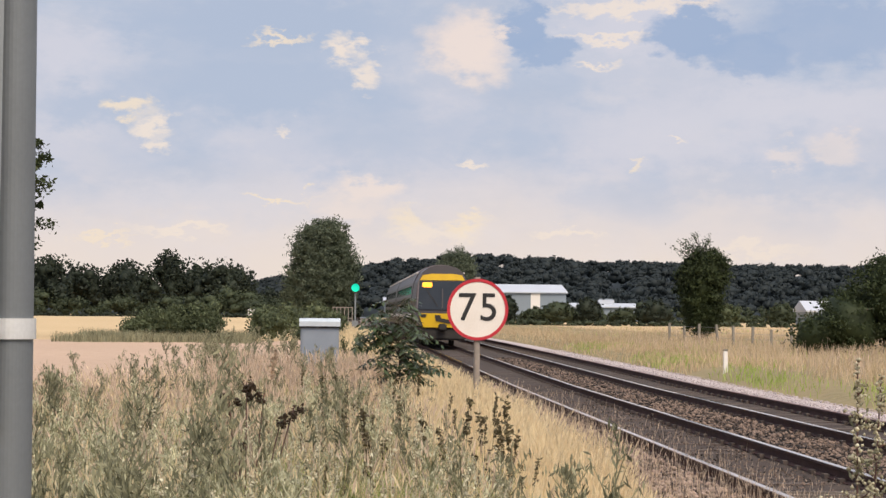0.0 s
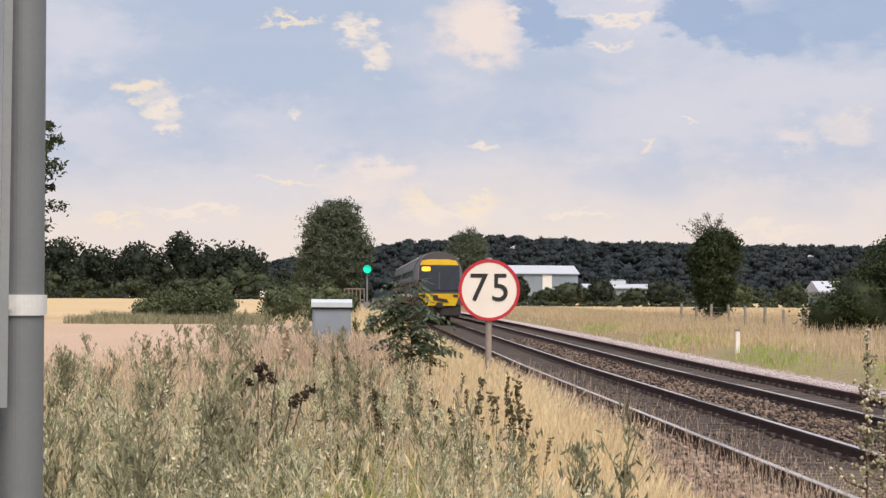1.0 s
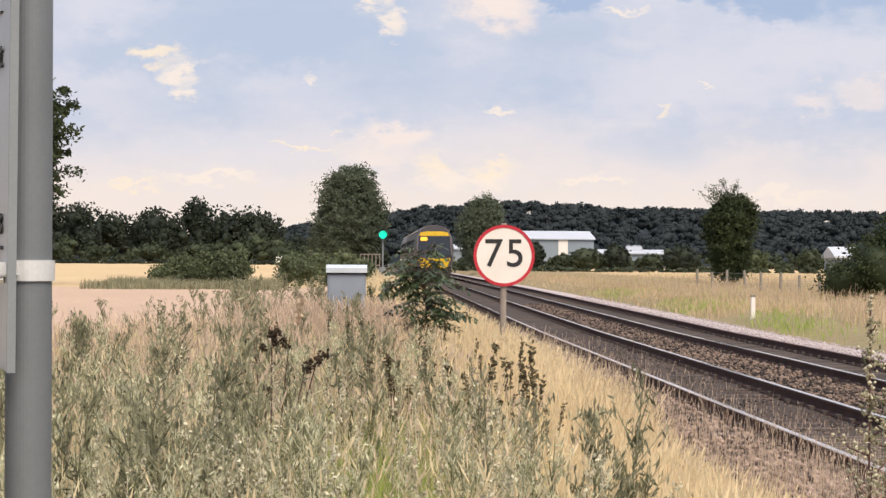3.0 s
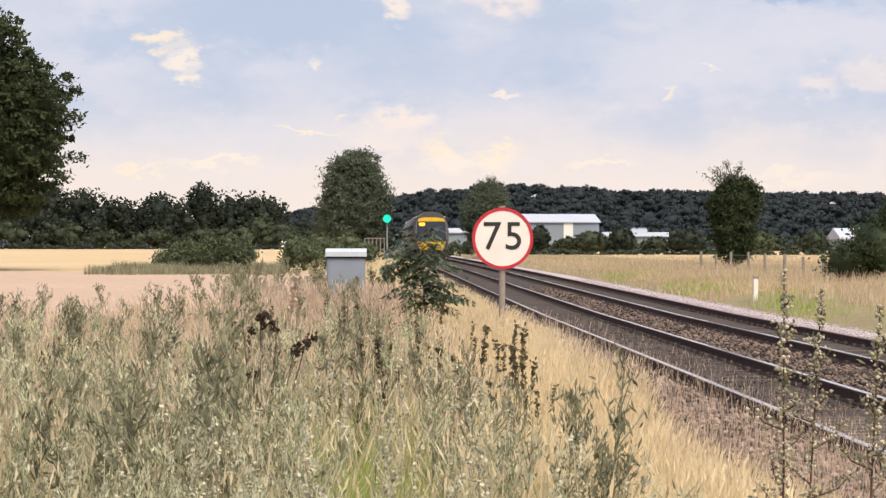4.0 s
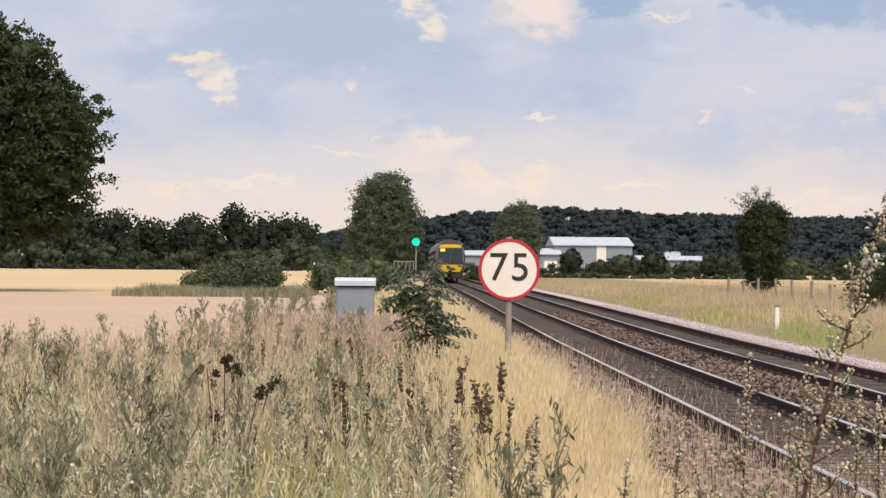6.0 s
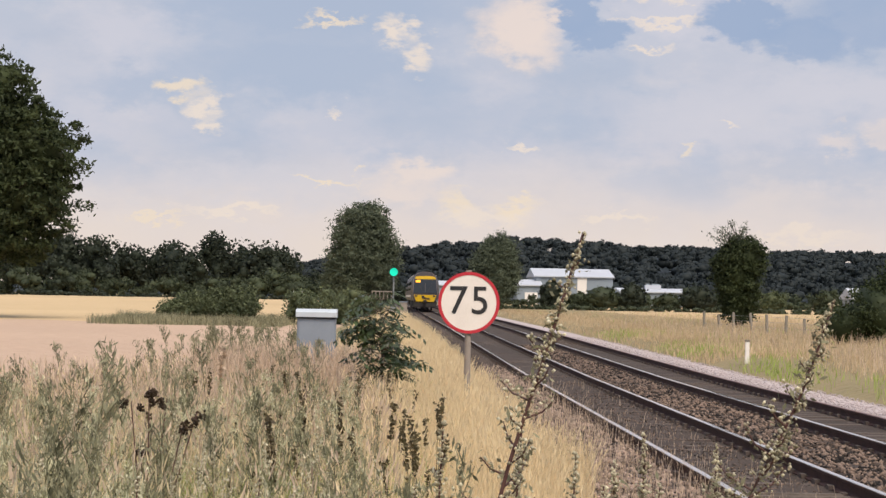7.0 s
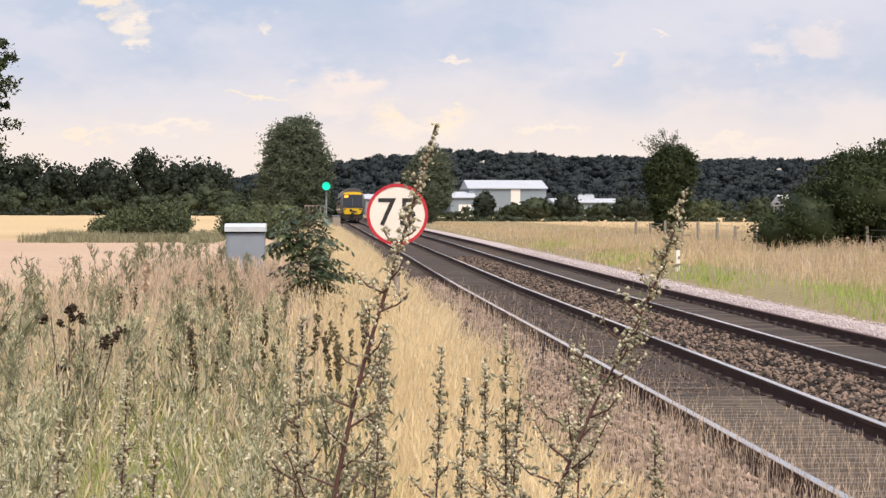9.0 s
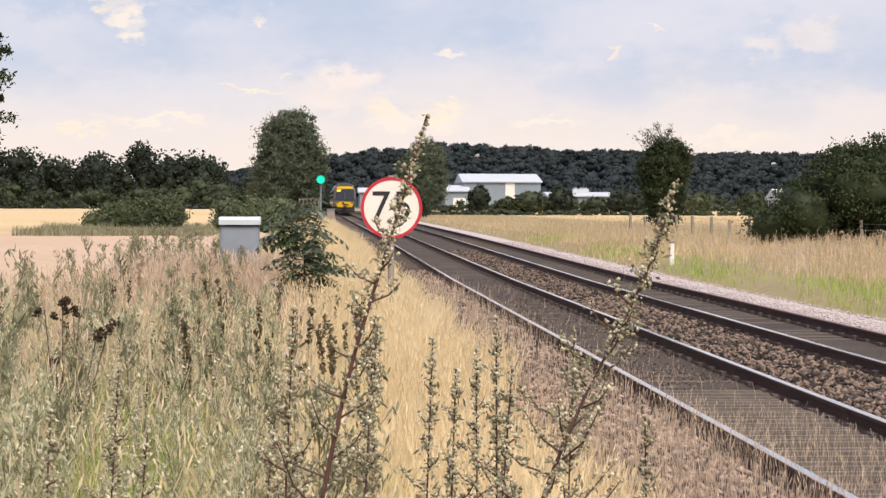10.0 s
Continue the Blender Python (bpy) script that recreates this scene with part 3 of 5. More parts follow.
# ---- far woods and fields ----
def build_woods(name, trees, mat, label, quads=60, leaf=1.0, clumps=9, core=1.0, sides=8, skirt=0.35, rough=0.26):
    """A wood seen from afar: uneven crowns (x, y, z, radius, height) with leafy outlines."""
    t = np.array(trees, float)
    c = np.stack([t[:, 0], t[:, 1], t[:, 2] + t[:, 4] * 0.46], 1)
    r = np.stack([t[:, 3], t[:, 3], t[:, 4] * 0.46], 1)
    m = clumps
    e = rng.normal(size=(len(t), m, 3))
    e /= np.linalg.norm(e, axis=2)[..., None]
    e[..., 2] = np.abs(e[..., 2]) * (0.75 + skirt) - skirt
    cc = c[:, None] + e * r[:, None] * rng.uniform(0.45, 0.72, (len(t), m, 1))
    rr = np.repeat(r[:, None], m, 1) * rng.uniform(0.24, 0.44, (len(t), m, 1))
    v1, f1 = blob_arrays(np.concatenate([c, cc.reshape(-1, 3)]), np.concatenate([r * 0.62, rr.reshape(-1, 3)]) * core, sides, sides - 2, rough)
    d = rng.normal(size=(len(t), quads, 3))
    d /= np.linalg.norm(d, axis=2)[..., None]
    k = rng.integers(0, m, (len(t), quads))
    rows = np.arange(len(t))[:, None]
    p = cc[rows, k] + d * rr[rows, k] * rng.uniform(0.85, 1.22, (len(t), quads, 1))
    v2, f2 = leaf_arrays(p.reshape(-1, 3), leaf, 0.7)
    v, f = join_arrays([(v1, f1), (v2, f2)])
    tagged(new(name, mesh_of(name, v, f, mat)), label=label, category="trees", kind="stuff")


def hill_trees():
    out = []
    for y in np.linspace(560, 935, 13):
        n = int(32 + y * 0.058)
        for a in np.linspace(-0.16, 0.36, n):
            x = (a + rng.normal(0, 0.0025)) * y
            yy = y + rng.normal(0, 6)
            h = rng.uniform(6.2, 8.8)
            out.append((x, yy, float(ground_z(x, yy)), rng.uniform(4.4, 6.4), h))
    return out


build_woods("hill_wood", hill_trees(), M_TREE_HAZY, "dark dense wood covering the low hill", 130, 1.0, 4, 0.86, 7, 0.35, 0.16)


def line_trees(x0, x1, y, lo, hi, gap, depth=12, rad=0.42):
    out, x = [], x0
    while x < x1:
        h = rng.uniform(lo, hi)
        yy = y + rng.uniform(0, depth)
        out.append((x, yy, float(ground_z(x, yy)) - 0.4, h * rad * rng.uniform(0.8, 1.2), h))
        x += gap * rng.uniform(0.6, 1.4)
    return out


build_woods("field_treeline", line_trees(-150, -12.5, 322, 12.0, 14.2, 4.4) + line_trees(-12, 2, 335, 5.0, 7.0, 3.5), M_TREE_DARK, "row of dark trees behind the crop field", 1900, 0.62, 22, 0.5, 7, 0.9)
build_woods("field_hedge", line_trees(-140, -4, 308, 2.6, 6.6, 2.1, 10, 0.6), M_TREE_MID, "rounded green bushes at the foot of the treeline", 700, 0.42, 12, 0.66, 7, 0.9)
build_woods("field_brush", line_trees(-140, -4, 303, 0.9, 1.9, 1.0, 4, 0.8), M_TREE_DARK, "low dark brush along the field's far edge", 80, 0.34, 6, 0.7, 6, 0.9)
build_woods("meadow_hedge", line_trees(14, 110, 248, 1.1, 1.7, 0.9, 5, 0.8), M_TREE_MID, "long low hedge at the meadow's far end", 150, 0.26, 6, 0.7, 6, 0.9)
build_woods("far_hedge", line_trees(14, 190, 400, 1.9, 3.6, 1.5, 20, 0.7) + line_trees(60, 220, 440, 4, 7, 7, 30, 0.5), M_TREE_MID, "long hedge before the sheds", 110, 0.55, 5, 0.7, 6, 0.9)
build_woods("railway_scrub", line_trees(-5.2, 0.5, 108, 2.0, 3.7, 0.42, 34, 0.42), M_BUSH, "low green scrub beside the railway", 900, 0.17, 10, 0.55, 8, 0.9)
build_woods("boundary_scrub", line_trees(8, 14, 205, 1.2, 3.0, 1.4, 30, 0.6), M_TREE_MID, "low scrub beyond the far track", 500, 0.25, 9, 0.6)


def near(x, y):
    return float(ground_z(x, y))


build_tree("willow_tree", -1.2, 162, near(-1.2, 162), 8, 0.28,
           [(0, 0, 4.2, 3.1, 2.8, 3.4), (-0.3, 0, 6.7, 2.3, 2.2, 2.6), (0.9, 0, 5.8, 2.2, 2.1, 2.4), (0.9, 0, 7.9, 1.45, 1.4, 1.6), (-0.6, 0, 8.3, 0.9, 0.9, 1.0), (-1.2, 0, 2.6, 2.2, 2.2, 2.2)],
           1900, 32, 0.24, 0.28, M_TREE_GREY, "tall grey-green willow tree near the signal", slim=0.34, core=0.62)
build_tree("willow_tree", 11.7, 190, near(11.7, 190), 6, 0.22,
           [(0, 0, 3.6, 2.4, 2.2, 3.0), (0.2, 0, 5.6, 1.9, 1.7, 2.1), (-0.9, 0, 4.4, 1.6, 1.6, 1.9)],
           1300, 32, 0.22, 0.26, M_TREE_GREY, "grey-green tree beyond the far track", slim=0.34, core=0.72)
build_tree("hawthorn_tree", 20.5, 107, near(20.5, 107), 4, 0.2,
           [(0, 0, 2.6, 1.25, 1.2, 1.7), (0.3, 0, 3.9, 1.35, 1.2, 1.3), (0.1, 0, 1.3, 0.95, 0.9, 1.2), (-0.6, 0, 3.6, 0.9, 0.9, 1.0)],
           800, 44, 0.15, 0.16, M_THORN, "leaning ivy-clad hawthorn with sparse top", core=0.75)


def sparse_top():
    """The thin bare-twigged upper branches of the hawthorn."""
    root = [o for o in bpy.data.objects if o.name.startswith("hawthorn_tree")][0]
    arms, tips = [], []
    for k in range(26):
        a = np.array([rng.uniform(-0.5, 0.4), rng.uniform(-0.4, 0.4), rng.uniform(4.2, 4.8)])
        e = a + np.array([rng.normal(-0.25, 0.75), rng.normal(0, 0.5), rng.uniform(0.5, 1.5)])
        arms.append(tube_arrays([a, (a + e) / 2 + (0.05, 0, 0.1), e], [0.03, 0.02, 0.008], 4))
        tips.append(a + (e - a) * rng.uniform(0.35, 1.05, (34, 1)) + rng.normal(0, 0.11, (34, 3)))
    v, f = join_arrays(arms)
    child(new("twigs", mesh_of("twigs", v, f, M_BARK)), root, "thin upper twigs")
    v, f = leaf_arrays(np.concatenate(tips), 0.12, 0.6)
    child(new("sparse_leaves", mesh_of("sparse_leaves", v, f, M_TREE_GREY)), root)


sparse_top()
build_tree("ash_tree", -26.0, 119, near(-26.0, 119), 12, 0.4,
           [(0, 0, 9.5, 7.0, 5.5, 6.2), (2.5, 0, 7.4, 5.6, 4.5, 4.2), (-1, 0, 13.5, 4.5, 4.0, 4.2), (4.2, 0, 10.4, 4.0, 3.4, 3.0), (1.5, 0, 5.0, 4.5, 4.0, 2.4), (2.0, 0, 14.0, 3.4, 3.0, 2.6)],
           1900, 44, 0.28, 0.36, M_THORN, "large dark ash tree at the field edge", limbs=40, slim=0.42, core=0.62)
build_tree("hawthorn_bush", 22.9, 76, near(22.9, 76), 2, 0.2,
           [(0, 0, 2.0, 2.6, 2.2, 1.9), (1.2, 0, 2.9, 2.2, 2.0, 1.6), (-2.2, 0, 1.3, 1.9, 1.8, 1.3), (3.0, 0, 2.4, 2.6, 2.2, 2.2), (-0.6, 0, 3.0, 1.3, 1.3, 1.1), (-3.6, 0, 0.8, 1.1, 1.2, 0.9)],
           1100, 40, 0.22, 0.15, M_THORN, "large dark green hawthorn bush behind the fence", "bush", core=0.78)
build_tree("field_bush", -9.5, 114, near(-9.5, 114), 1, 0.1,
           [(0, 0, 0.8, 1.6, 1.3, 0.85), (-1.9, 0, 0.65, 1.2, 1.1, 0.7), (-1.0, 0, 1.2, 0.8, 0.8, 0.6), (1.6, 0, 0.9, 1.2, 1.1, 0.85), (1.3, 0, 1.65, 0.45, 0.5, 0.65), (2.2, 0, 1.5, 0.35, 0.4, 0.7), (0.2, 0, 1.5, 0.4, 0.5, 0.6), (-1.7, 0, 1.25, 0.3, 0.4, 0.45)],
           760, 30, 0.17, 0.18, M_BUSH, "cluster of green bushes in the field", "bush", core=0.62)

for tx, tr, th, shade in ((26.6, 1.5, 4.6, M_TREE_DARK), (34.6, 2.6, 3.7, M_TREE_MID), (39.4, 1.9, 4.4, M_TREE_DARK), (49.9, 2.7, 4.2, M_TREE_DARK), (61.6, 1.8, 3.3, M_BUSH), (70.0, 2.0, 3.7, M_TREE_MID), (31.0, 1.6, 2.6, M_TREE_MID), (45.0, 2.0, 2.7, M_TREE_MID)):
    build_tree("hedgerow_tree", tx, 300, near(tx, 300), 2, 0.18,
               [(0, 0, th * 0.55, tr, tr * 0.9, th * 0.42), (-0.45 * tr, 0, th * 0.38, tr * 0.75, tr * 0.7, th * 0.36), (0.5 * tr, 0, th * 0.42, tr * 0.7, tr * 0.7, th * 0.38), (0.1 * tr, 0, th * 0.22, tr * 0.95, tr * 0.8, th * 0.24)],
               160, 22, 0.2, 0.42, shade, "rounded hedgerow tree before the sheds", core=0.82)


# ---- sheds ----
def build_shed(name, x0, x1, y0, z0, eaves, ridge, deep, label, doors=()):
    """An industrial shed: wall panels, pitched roof seen along its long side, door strips."""
    root = thing(name, (x0 + x1) / 2, y0, z0, label=label, category="shed", group="industrial sheds")
    w = (x1 - x0) / 2
    part("wall", box(-w, w, 0, deep, 0, eaves, 0.05), M_SHED, root, "grey-blue cladding")
    bm = bmesh.new()
    prof = [(-0.5, eaves - 0.1), (-0.5, eaves + 0.15), (deep / 2, ridge), (deep + 0.5, eaves + 0.15), (deep + 0.5, eaves - 0.1)]
    part("roof", extrude_outline(prof, 2 * w + 0.8, bm=bm, axis="x", at=-w - 0.4), M_SHEDROOF, root, "pale metal roof")
    for a, b, top in doors:
        part("door", box(a, b, -0.12, 0.1, 0, top, 0.03), M_WHITE, root, "white roller door")
    for k in range(int(2 * w / 2.4)):
        part("cladding_rib", box(-w + 1.2 + k * 2.4 - 0.05, -w + 1.2 + k * 2.4 + 0.05, -0.06, 0.02, 0.1, eaves - 0.15), M_SHED, root)
    return root


build_shed("industrial_shed", 38.6, 58.3, 485, 0.4, 7.0, 9.3, 26, "grey industrial shed with a pale roof", ((0.8, 3.2, 6.8),))
build_shed("industrial_shed", 33.6, 39.6, 480, 0.4, 4.6, 6.2, 14, "low grey annex of the industrial shed", ((-1.0, 2.2, 2.9),))
build_shed("industrial_shed", 58.6, 76.2, 470, 0.4, 3.4, 4.5, 20, "long low shed with a pale roof")
build_shed("industrial_shed", 12.0, 24.0, 470, 0.4, 4.2, 5.4, 14, "small pale shed beyond the railway")
build_shed("farm_building", 74.5, 81.0, 300, 0.4, 2.3, 4.0, 8, "small farm building with a pale roof")
for k, (ux, uw) in enumerate(((66.0, 1.4), (68.0, 2.6))):
    u = thing("roof_unit", ux, 476, 4.2, label="pale ventilation unit on the shed roof", category="ventilator", group="roof units")
    part("casing", box(-uw / 2, uw / 2, 0, 1.5, -0.6, 1.5, 0.08), M_SHEDROOF, u)
    part("cowl", box(-uw / 2 + 0.3, uw / 2 - 0.3, 0.3, 1.2, 1.5, 1.8, 0.05), M_SHED, u)


def build_trailer():
    """A small white box trailer standing far off at the field's edge."""
    x, y = -12.8, 297
    root = thing("box_trailer", x, y, near(x, y), 8, label="small white box trailer at the field's edge", category="trailer")
    prof = [(-0.5, 0.40), (-0.5, 1.0), (-0.36, 1.22), (0.0, 1.30), (0.36, 1.22), (0.5, 1.0), (0.5, 0.40)]
    part("body", extrude_outline(prof, 1.5, axis="x", at=-0.75, bevel=0.03), M_WHITE, root, "white rounded body")
    part("drawbar", box(-1.45, -0.75, -0.05, 0.05, 0.42, 0.5, 0.01), M_UNDER, root)
    for wy in (-0.5, 0.5):
        bm = bmesh.new()
        bmesh.ops.create_cone(bm, cap_ends=True, segments=20, radius1=0.3, radius2=0.3, depth=0.16, matrix=pose(0, wy, 0.28, 90, 0, 0))
        part("wheel", bm, M_UNDER, root, "black tyre")


build_trailer()


# ---- crossing guard ----
def build_guard():
    """Timber slats laid between the rails near the crossing, to keep walkers off."""
    root = thing("trespass_guard", 4.918, 0, 0, label="weathered timber slats laid between the rails", category="guard")
    first = part("slat", box(-0.6, 0.6, -0.05, 0.05, -0.19, -0.128, 0.012), M_SLAT, root)
    first.location = (0, 10.0, 0)
    for k in range(1, 36):
        s = child(new("slat", first.data), root)
        s.matrix_basis = pose(rng.normal(0, 0.01), 10.0 + k * 0.27, rng.normal(0, 0.006), 0, 0, rng.normal(0, 0.8))


build_guard()


# ---- train ----
def build_train():
    """A diesel multiple unit of two coaches seen from its tail; the origin is on the rail tops below its near end."""
    root = thing("train", 4.918, 87.6, 0, label="diesel multiple-unit train with yellow end and grey body", category="train")
    side = [(-1.22, 0.95), (-1.36, 1.25), (-1.37, 2.3), (-1.27, 2.95), (-1.05, 3.42)]
    roof = [(-1.05, 3.42), (-0.75, 3.64), (-0.35, 3.76), (0, 3.79)]
    ring = side + roof[1:] + [(-a, b) for a, b in roof[-2::-1]] + [(-a, b) for a, b in side[-2::-1]]
    shell = side + [(-a, b) for a, b in side[::-1]]
    for k, y0 in enumerate((1.55, 25.2)):
        coach = part("coach_body", extrude_outline(shell, 22.9, at=y0), M_BODY, root, "dark grey coach body with bands")
        cap = [(-1.06, 3.40)] + roof[1:] + [(-a, b) for a, b in roof[-2:0:-1]] + [(1.06, 3.40)]
        part("roof", extrude_outline(cap, 22.9, at=y0), M_ROOF, coach, "grey coach roof")
        for s in (-1, 1):
            for j in range(9):
                w = part("window", box(-0.02, 0.02, 0, 1.55, 0, 0.85, 0.01), M_GLASS, coach)
                w.matrix_basis = pose(s * 1.365, y0 + 1.3 + j * 2.35, 1.95, 0, s * -4, 0)
            # White strip that paints in the highlight along the roof edge.
            part("roof_highlight", box(s * 1.07 - 0.03, s * 1.07 + 0.03, y0, y0 + 22.9, 3.38, 3.44), M_WHITE, coach, "pale strip painting the highlight on the roof edge")
            part("side_stripe", box(s * 1.375 - 0.012, s * 1.375 + 0.012, y0 + 0.2, y0 + 22.7, 1.3, 1.5), M_WHITE, coach)
        for b in (2.6, 17.6):
            bogie = part("bogie", box(-1.15, 1.15, y0 + b, y0 + b + 2.9, 0.35, 0.8, 0.04), M_UNDER, root)
            for wy in (0.35, 2.45):
                for s in (-0.74, 0.74):
                    bm = bmesh.new()
                    bmesh.ops.create_cone(bm, cap_ends=True, segments=24, radius1=0.42, radius2=0.42, depth=0.12, matrix=pose(s, y0 + b + wy, 0.425, 0, 90, 0))
                    part("wheel", bm, M_UNDER, bogie, "steel wheel")
        part("underframe", box(-1.2, 1.2, y0 + 6, y0 + 17, 0.4, 0.98, 0.05), M_UNDER, root)
    # near end: sloped cab face
    face = [(-1.24, 0.95), (-1.34, 1.3), (-1.36, 2.2), (-1.25, 2.95), (-1.0, 3.42), (-0.7, 3.62), (-0.3, 3.72), (0.3, 3.72), (0.7, 3.62), (1.0, 3.42), (1.25, 2.95), (1.36, 2.2), (1.34, 1.3), (1.24, 0.95)]
    bm = bmesh.new()
    front = [bm.verts.new((a * 0.90, 0.05 + max(0, b - 1.6) * 0.16, b)) for a, b in face]
    rear = [bm.verts.new((a, 1.6, b)) for a, b in face]
    bm.faces.new(front)
    for i in range(len(face)):
        bm.faces.new((front[i], rear[i], rear[(i + 1) % len(face)], front[(i + 1) % len(face)]))
    bmesh.ops.recalc_face_normals(bm, faces=bm.faces)
    cab = part("cab_end", bm, M_BODY, root, "dark grey cab end")

    def slab(name, pts, mat, parent, out, label=""):
        """A panel lying on the sloped cab face, standing proud by out."""
        bm = bmesh.new()
        a = [bm.verts.new((x, 0.05 + max(0, z - 1.6) * 0.16 - out, z)) for x, z in pts]
        b = [bm.verts.new((x, 0.05 + max(0, z - 1.6) * 0.16 + 0.03, z)) for x, z in pts]
        bm.faces.new(a)
        for i in range(len(pts)):
            bm.faces.new((a[i], b[i], b[(i + 1) % len(pts)], a[(i + 1) % len(pts)]))
        bmesh.ops.recalc_face_normals(bm, faces=bm.faces)
        return part(name, bm, mat, parent, label)

    slab("yellow_panel", [(-1.1, 1.52), (1.1, 1.52), (0.86, 0.88), (-0.86, 0.88)], M_YELLOW, cab, 0.02, "yellow warning panel")
    slab("coupler_cover", [(-0.35, 1.45), (-0.1, 1.45), (-0.05, 1.3), (0.4, 1.22), (0.5, 1.05), (0.1, 1.1), (-0.3, 1.18)], M_UNDER, cab, 0.06, "dark coupler opening")
    slab("windscreen", [(-1.04, 2.98), (1.04, 2.98), (1.12, 1.7), (-1.12, 1.7)], M_GLASS, cab, 0.02, "dark windscreen")
    slab("windscreen_divider", [(-0.03, 2.66), (0.03, 2.66), (0.03, 1.75), (-0.03, 1.75)], M_BODY, cab, 0.04)
    slab("yellow_brow", [(-1.04, 3.04), (1.04, 3.04), (0.9, 3.28), (0.5, 3.34), (-0.5, 3.34), (-0.9, 3.28)], M_YELLOW, cab, 0.03, "yellow brow over the windscreen")
    for s in (-1, 1):
        slab("corner_pillar", [(s * 1.06, 3.0), (s * 1.12, 3.0), (s * 1.2, 1.7), (s * 1.14, 1.7)], M_ROOF, cab, 0.03, "grey windscreen pillar")
    slab("destination_display", [(-0.93, 2.90), (-0.86, 2.95), (-0.52, 2.95), (-0.46, 2.90), (-0.46, 2.76), (-0.52, 2.71), (-0.86, 2.71), (-0.93, 2.76)], M_AMBER, cab, 0.045, "lit amber destination display")
    for s in (-1, 1):
        slab("lamp_cluster", [(s * 0.72, 1.48), (s * 1.02, 1.48), (s * 0.98, 1.34), (s * 0.76, 1.34)], M_UNDER, cab, 0.04)
        slab("wiper", [(s * 0.2, 1.85), (s * 0.24, 1.85), (s * 0.74, 2.6), (s * 0.70, 2.6)], M_UNDER, cab, 0.05)
    part("valance", box(-1.15, 1.15, 0.12, 0.6, 0.3, 0.98, 0.08), M_UNDER, root, "black skirt under the cab")
    part("coupler", box(-0.18, 0.18, -0.3, 0.2, 0.75, 1.05, 0.05), M_UNDER, root)
    return root


train = build_train()


# ---- lineside things ----
def cylinder(r, z0, z1, x=0.0, y=0.0, sides=24, r2=None):
    bm = bmesh.new()
    bmesh.ops.create_cone(bm, cap_ends=True, segments=sides, radius1=r, radius2=r if r2 is None else r2, depth=z1 - z0, matrix=pose(x, y, (z0 + z1) / 2))
    return bm


def disc(r, y0, y1, sides=64, hole=0.0):
    bm = bmesh.new()
    ang = [2 * math.pi * i / sides for i in range(sides)]
    if not hole:
        return extrude_outline([(r * math.cos(a), r * math.sin(a)) for a in ang], y1 - y0, at=y0)
    rings = [[bm.verts.new((q * math.cos(a), yy, q * math.sin(a))) for a in ang] for q, yy in ((r, y0), (r, y1), (hole, y1), (hole, y0))]
    for k in range(4):
        for i in range(sides):
            j = (i + 1) % sides
            bm.faces.new((rings[k][i], rings[(k + 1) % 4][i], rings[(k + 1) % 4][j], rings[k][j]))
    bmesh.ops.recalc_face_normals(bm, faces=bm.faces)
    return bm


def lettering(text, size, mat, parent, place, depth=0.002, align="CENTER", bold=0.0):
    """Solid letters on an upright face that looks towards -y."""
    cu = bpy.data.curves.new("lettering", "FONT")
    cu.body, cu.size, cu.align_x, cu.align_y, cu.extrude, cu.offset = text, size, align, "CENTER", depth, bold
    tmp = bpy.data.objects.new("lettering", cu)
    scene.collection.objects.link(tmp)
    bpy.context.view_layer.update()
    me = bpy.data.meshes.new_from_object(tmp.evaluated_get(bpy.context.evaluated_depsgraph_get()))
    bpy.data.objects.remove(tmp)
    me.materials.clear()
    me.materials.append(mat)
    ob = child(new("numeral" if text.isdigit() else "lettering", me), parent)
    ob.matrix_basis = pose(place[0], place[1], place[2], 90, 0, 0)
    return ob


def build_speed_sign():
    g = near(2.0, 27.1)
    root = thing("speed_limit_sign", 2.0, 27.1, g, 3.0, label="round white speed sign with red border on a weathered post", category="sign")
    c = 1.725 - g
    plate = part("plate", disc(0.432, 0.0, 0.012), M_CREAM, root, "aged white round plate")
    plate.location = (0, 0, c)
    part("border", disc(0.436, -0.006, 0.014, 64, 0.392), M_RED, plate, "red border ring")
    lettering("7", 0.56, M_BLACK, plate, (-0.155, -0.004, 0.015), 0.002, bold=0.002)
    lettering("5", 0.56, M_BLACK, plate, (0.155, -0.004, 0.015), 0.002, bold=0.002)
    part("post", cylinder(0.045, -0.4, c + 0.46, 0, 0.065), M_POST, root, "weathered brown-grey post")
    for dz in (-0.2, 0.2):
        part("bracket", box(-0.25, 0.25, 0.012, 0.035, c + dz - 0.02, c + dz + 0.02, 0.004), M_GALV, root)


build_speed_sign()


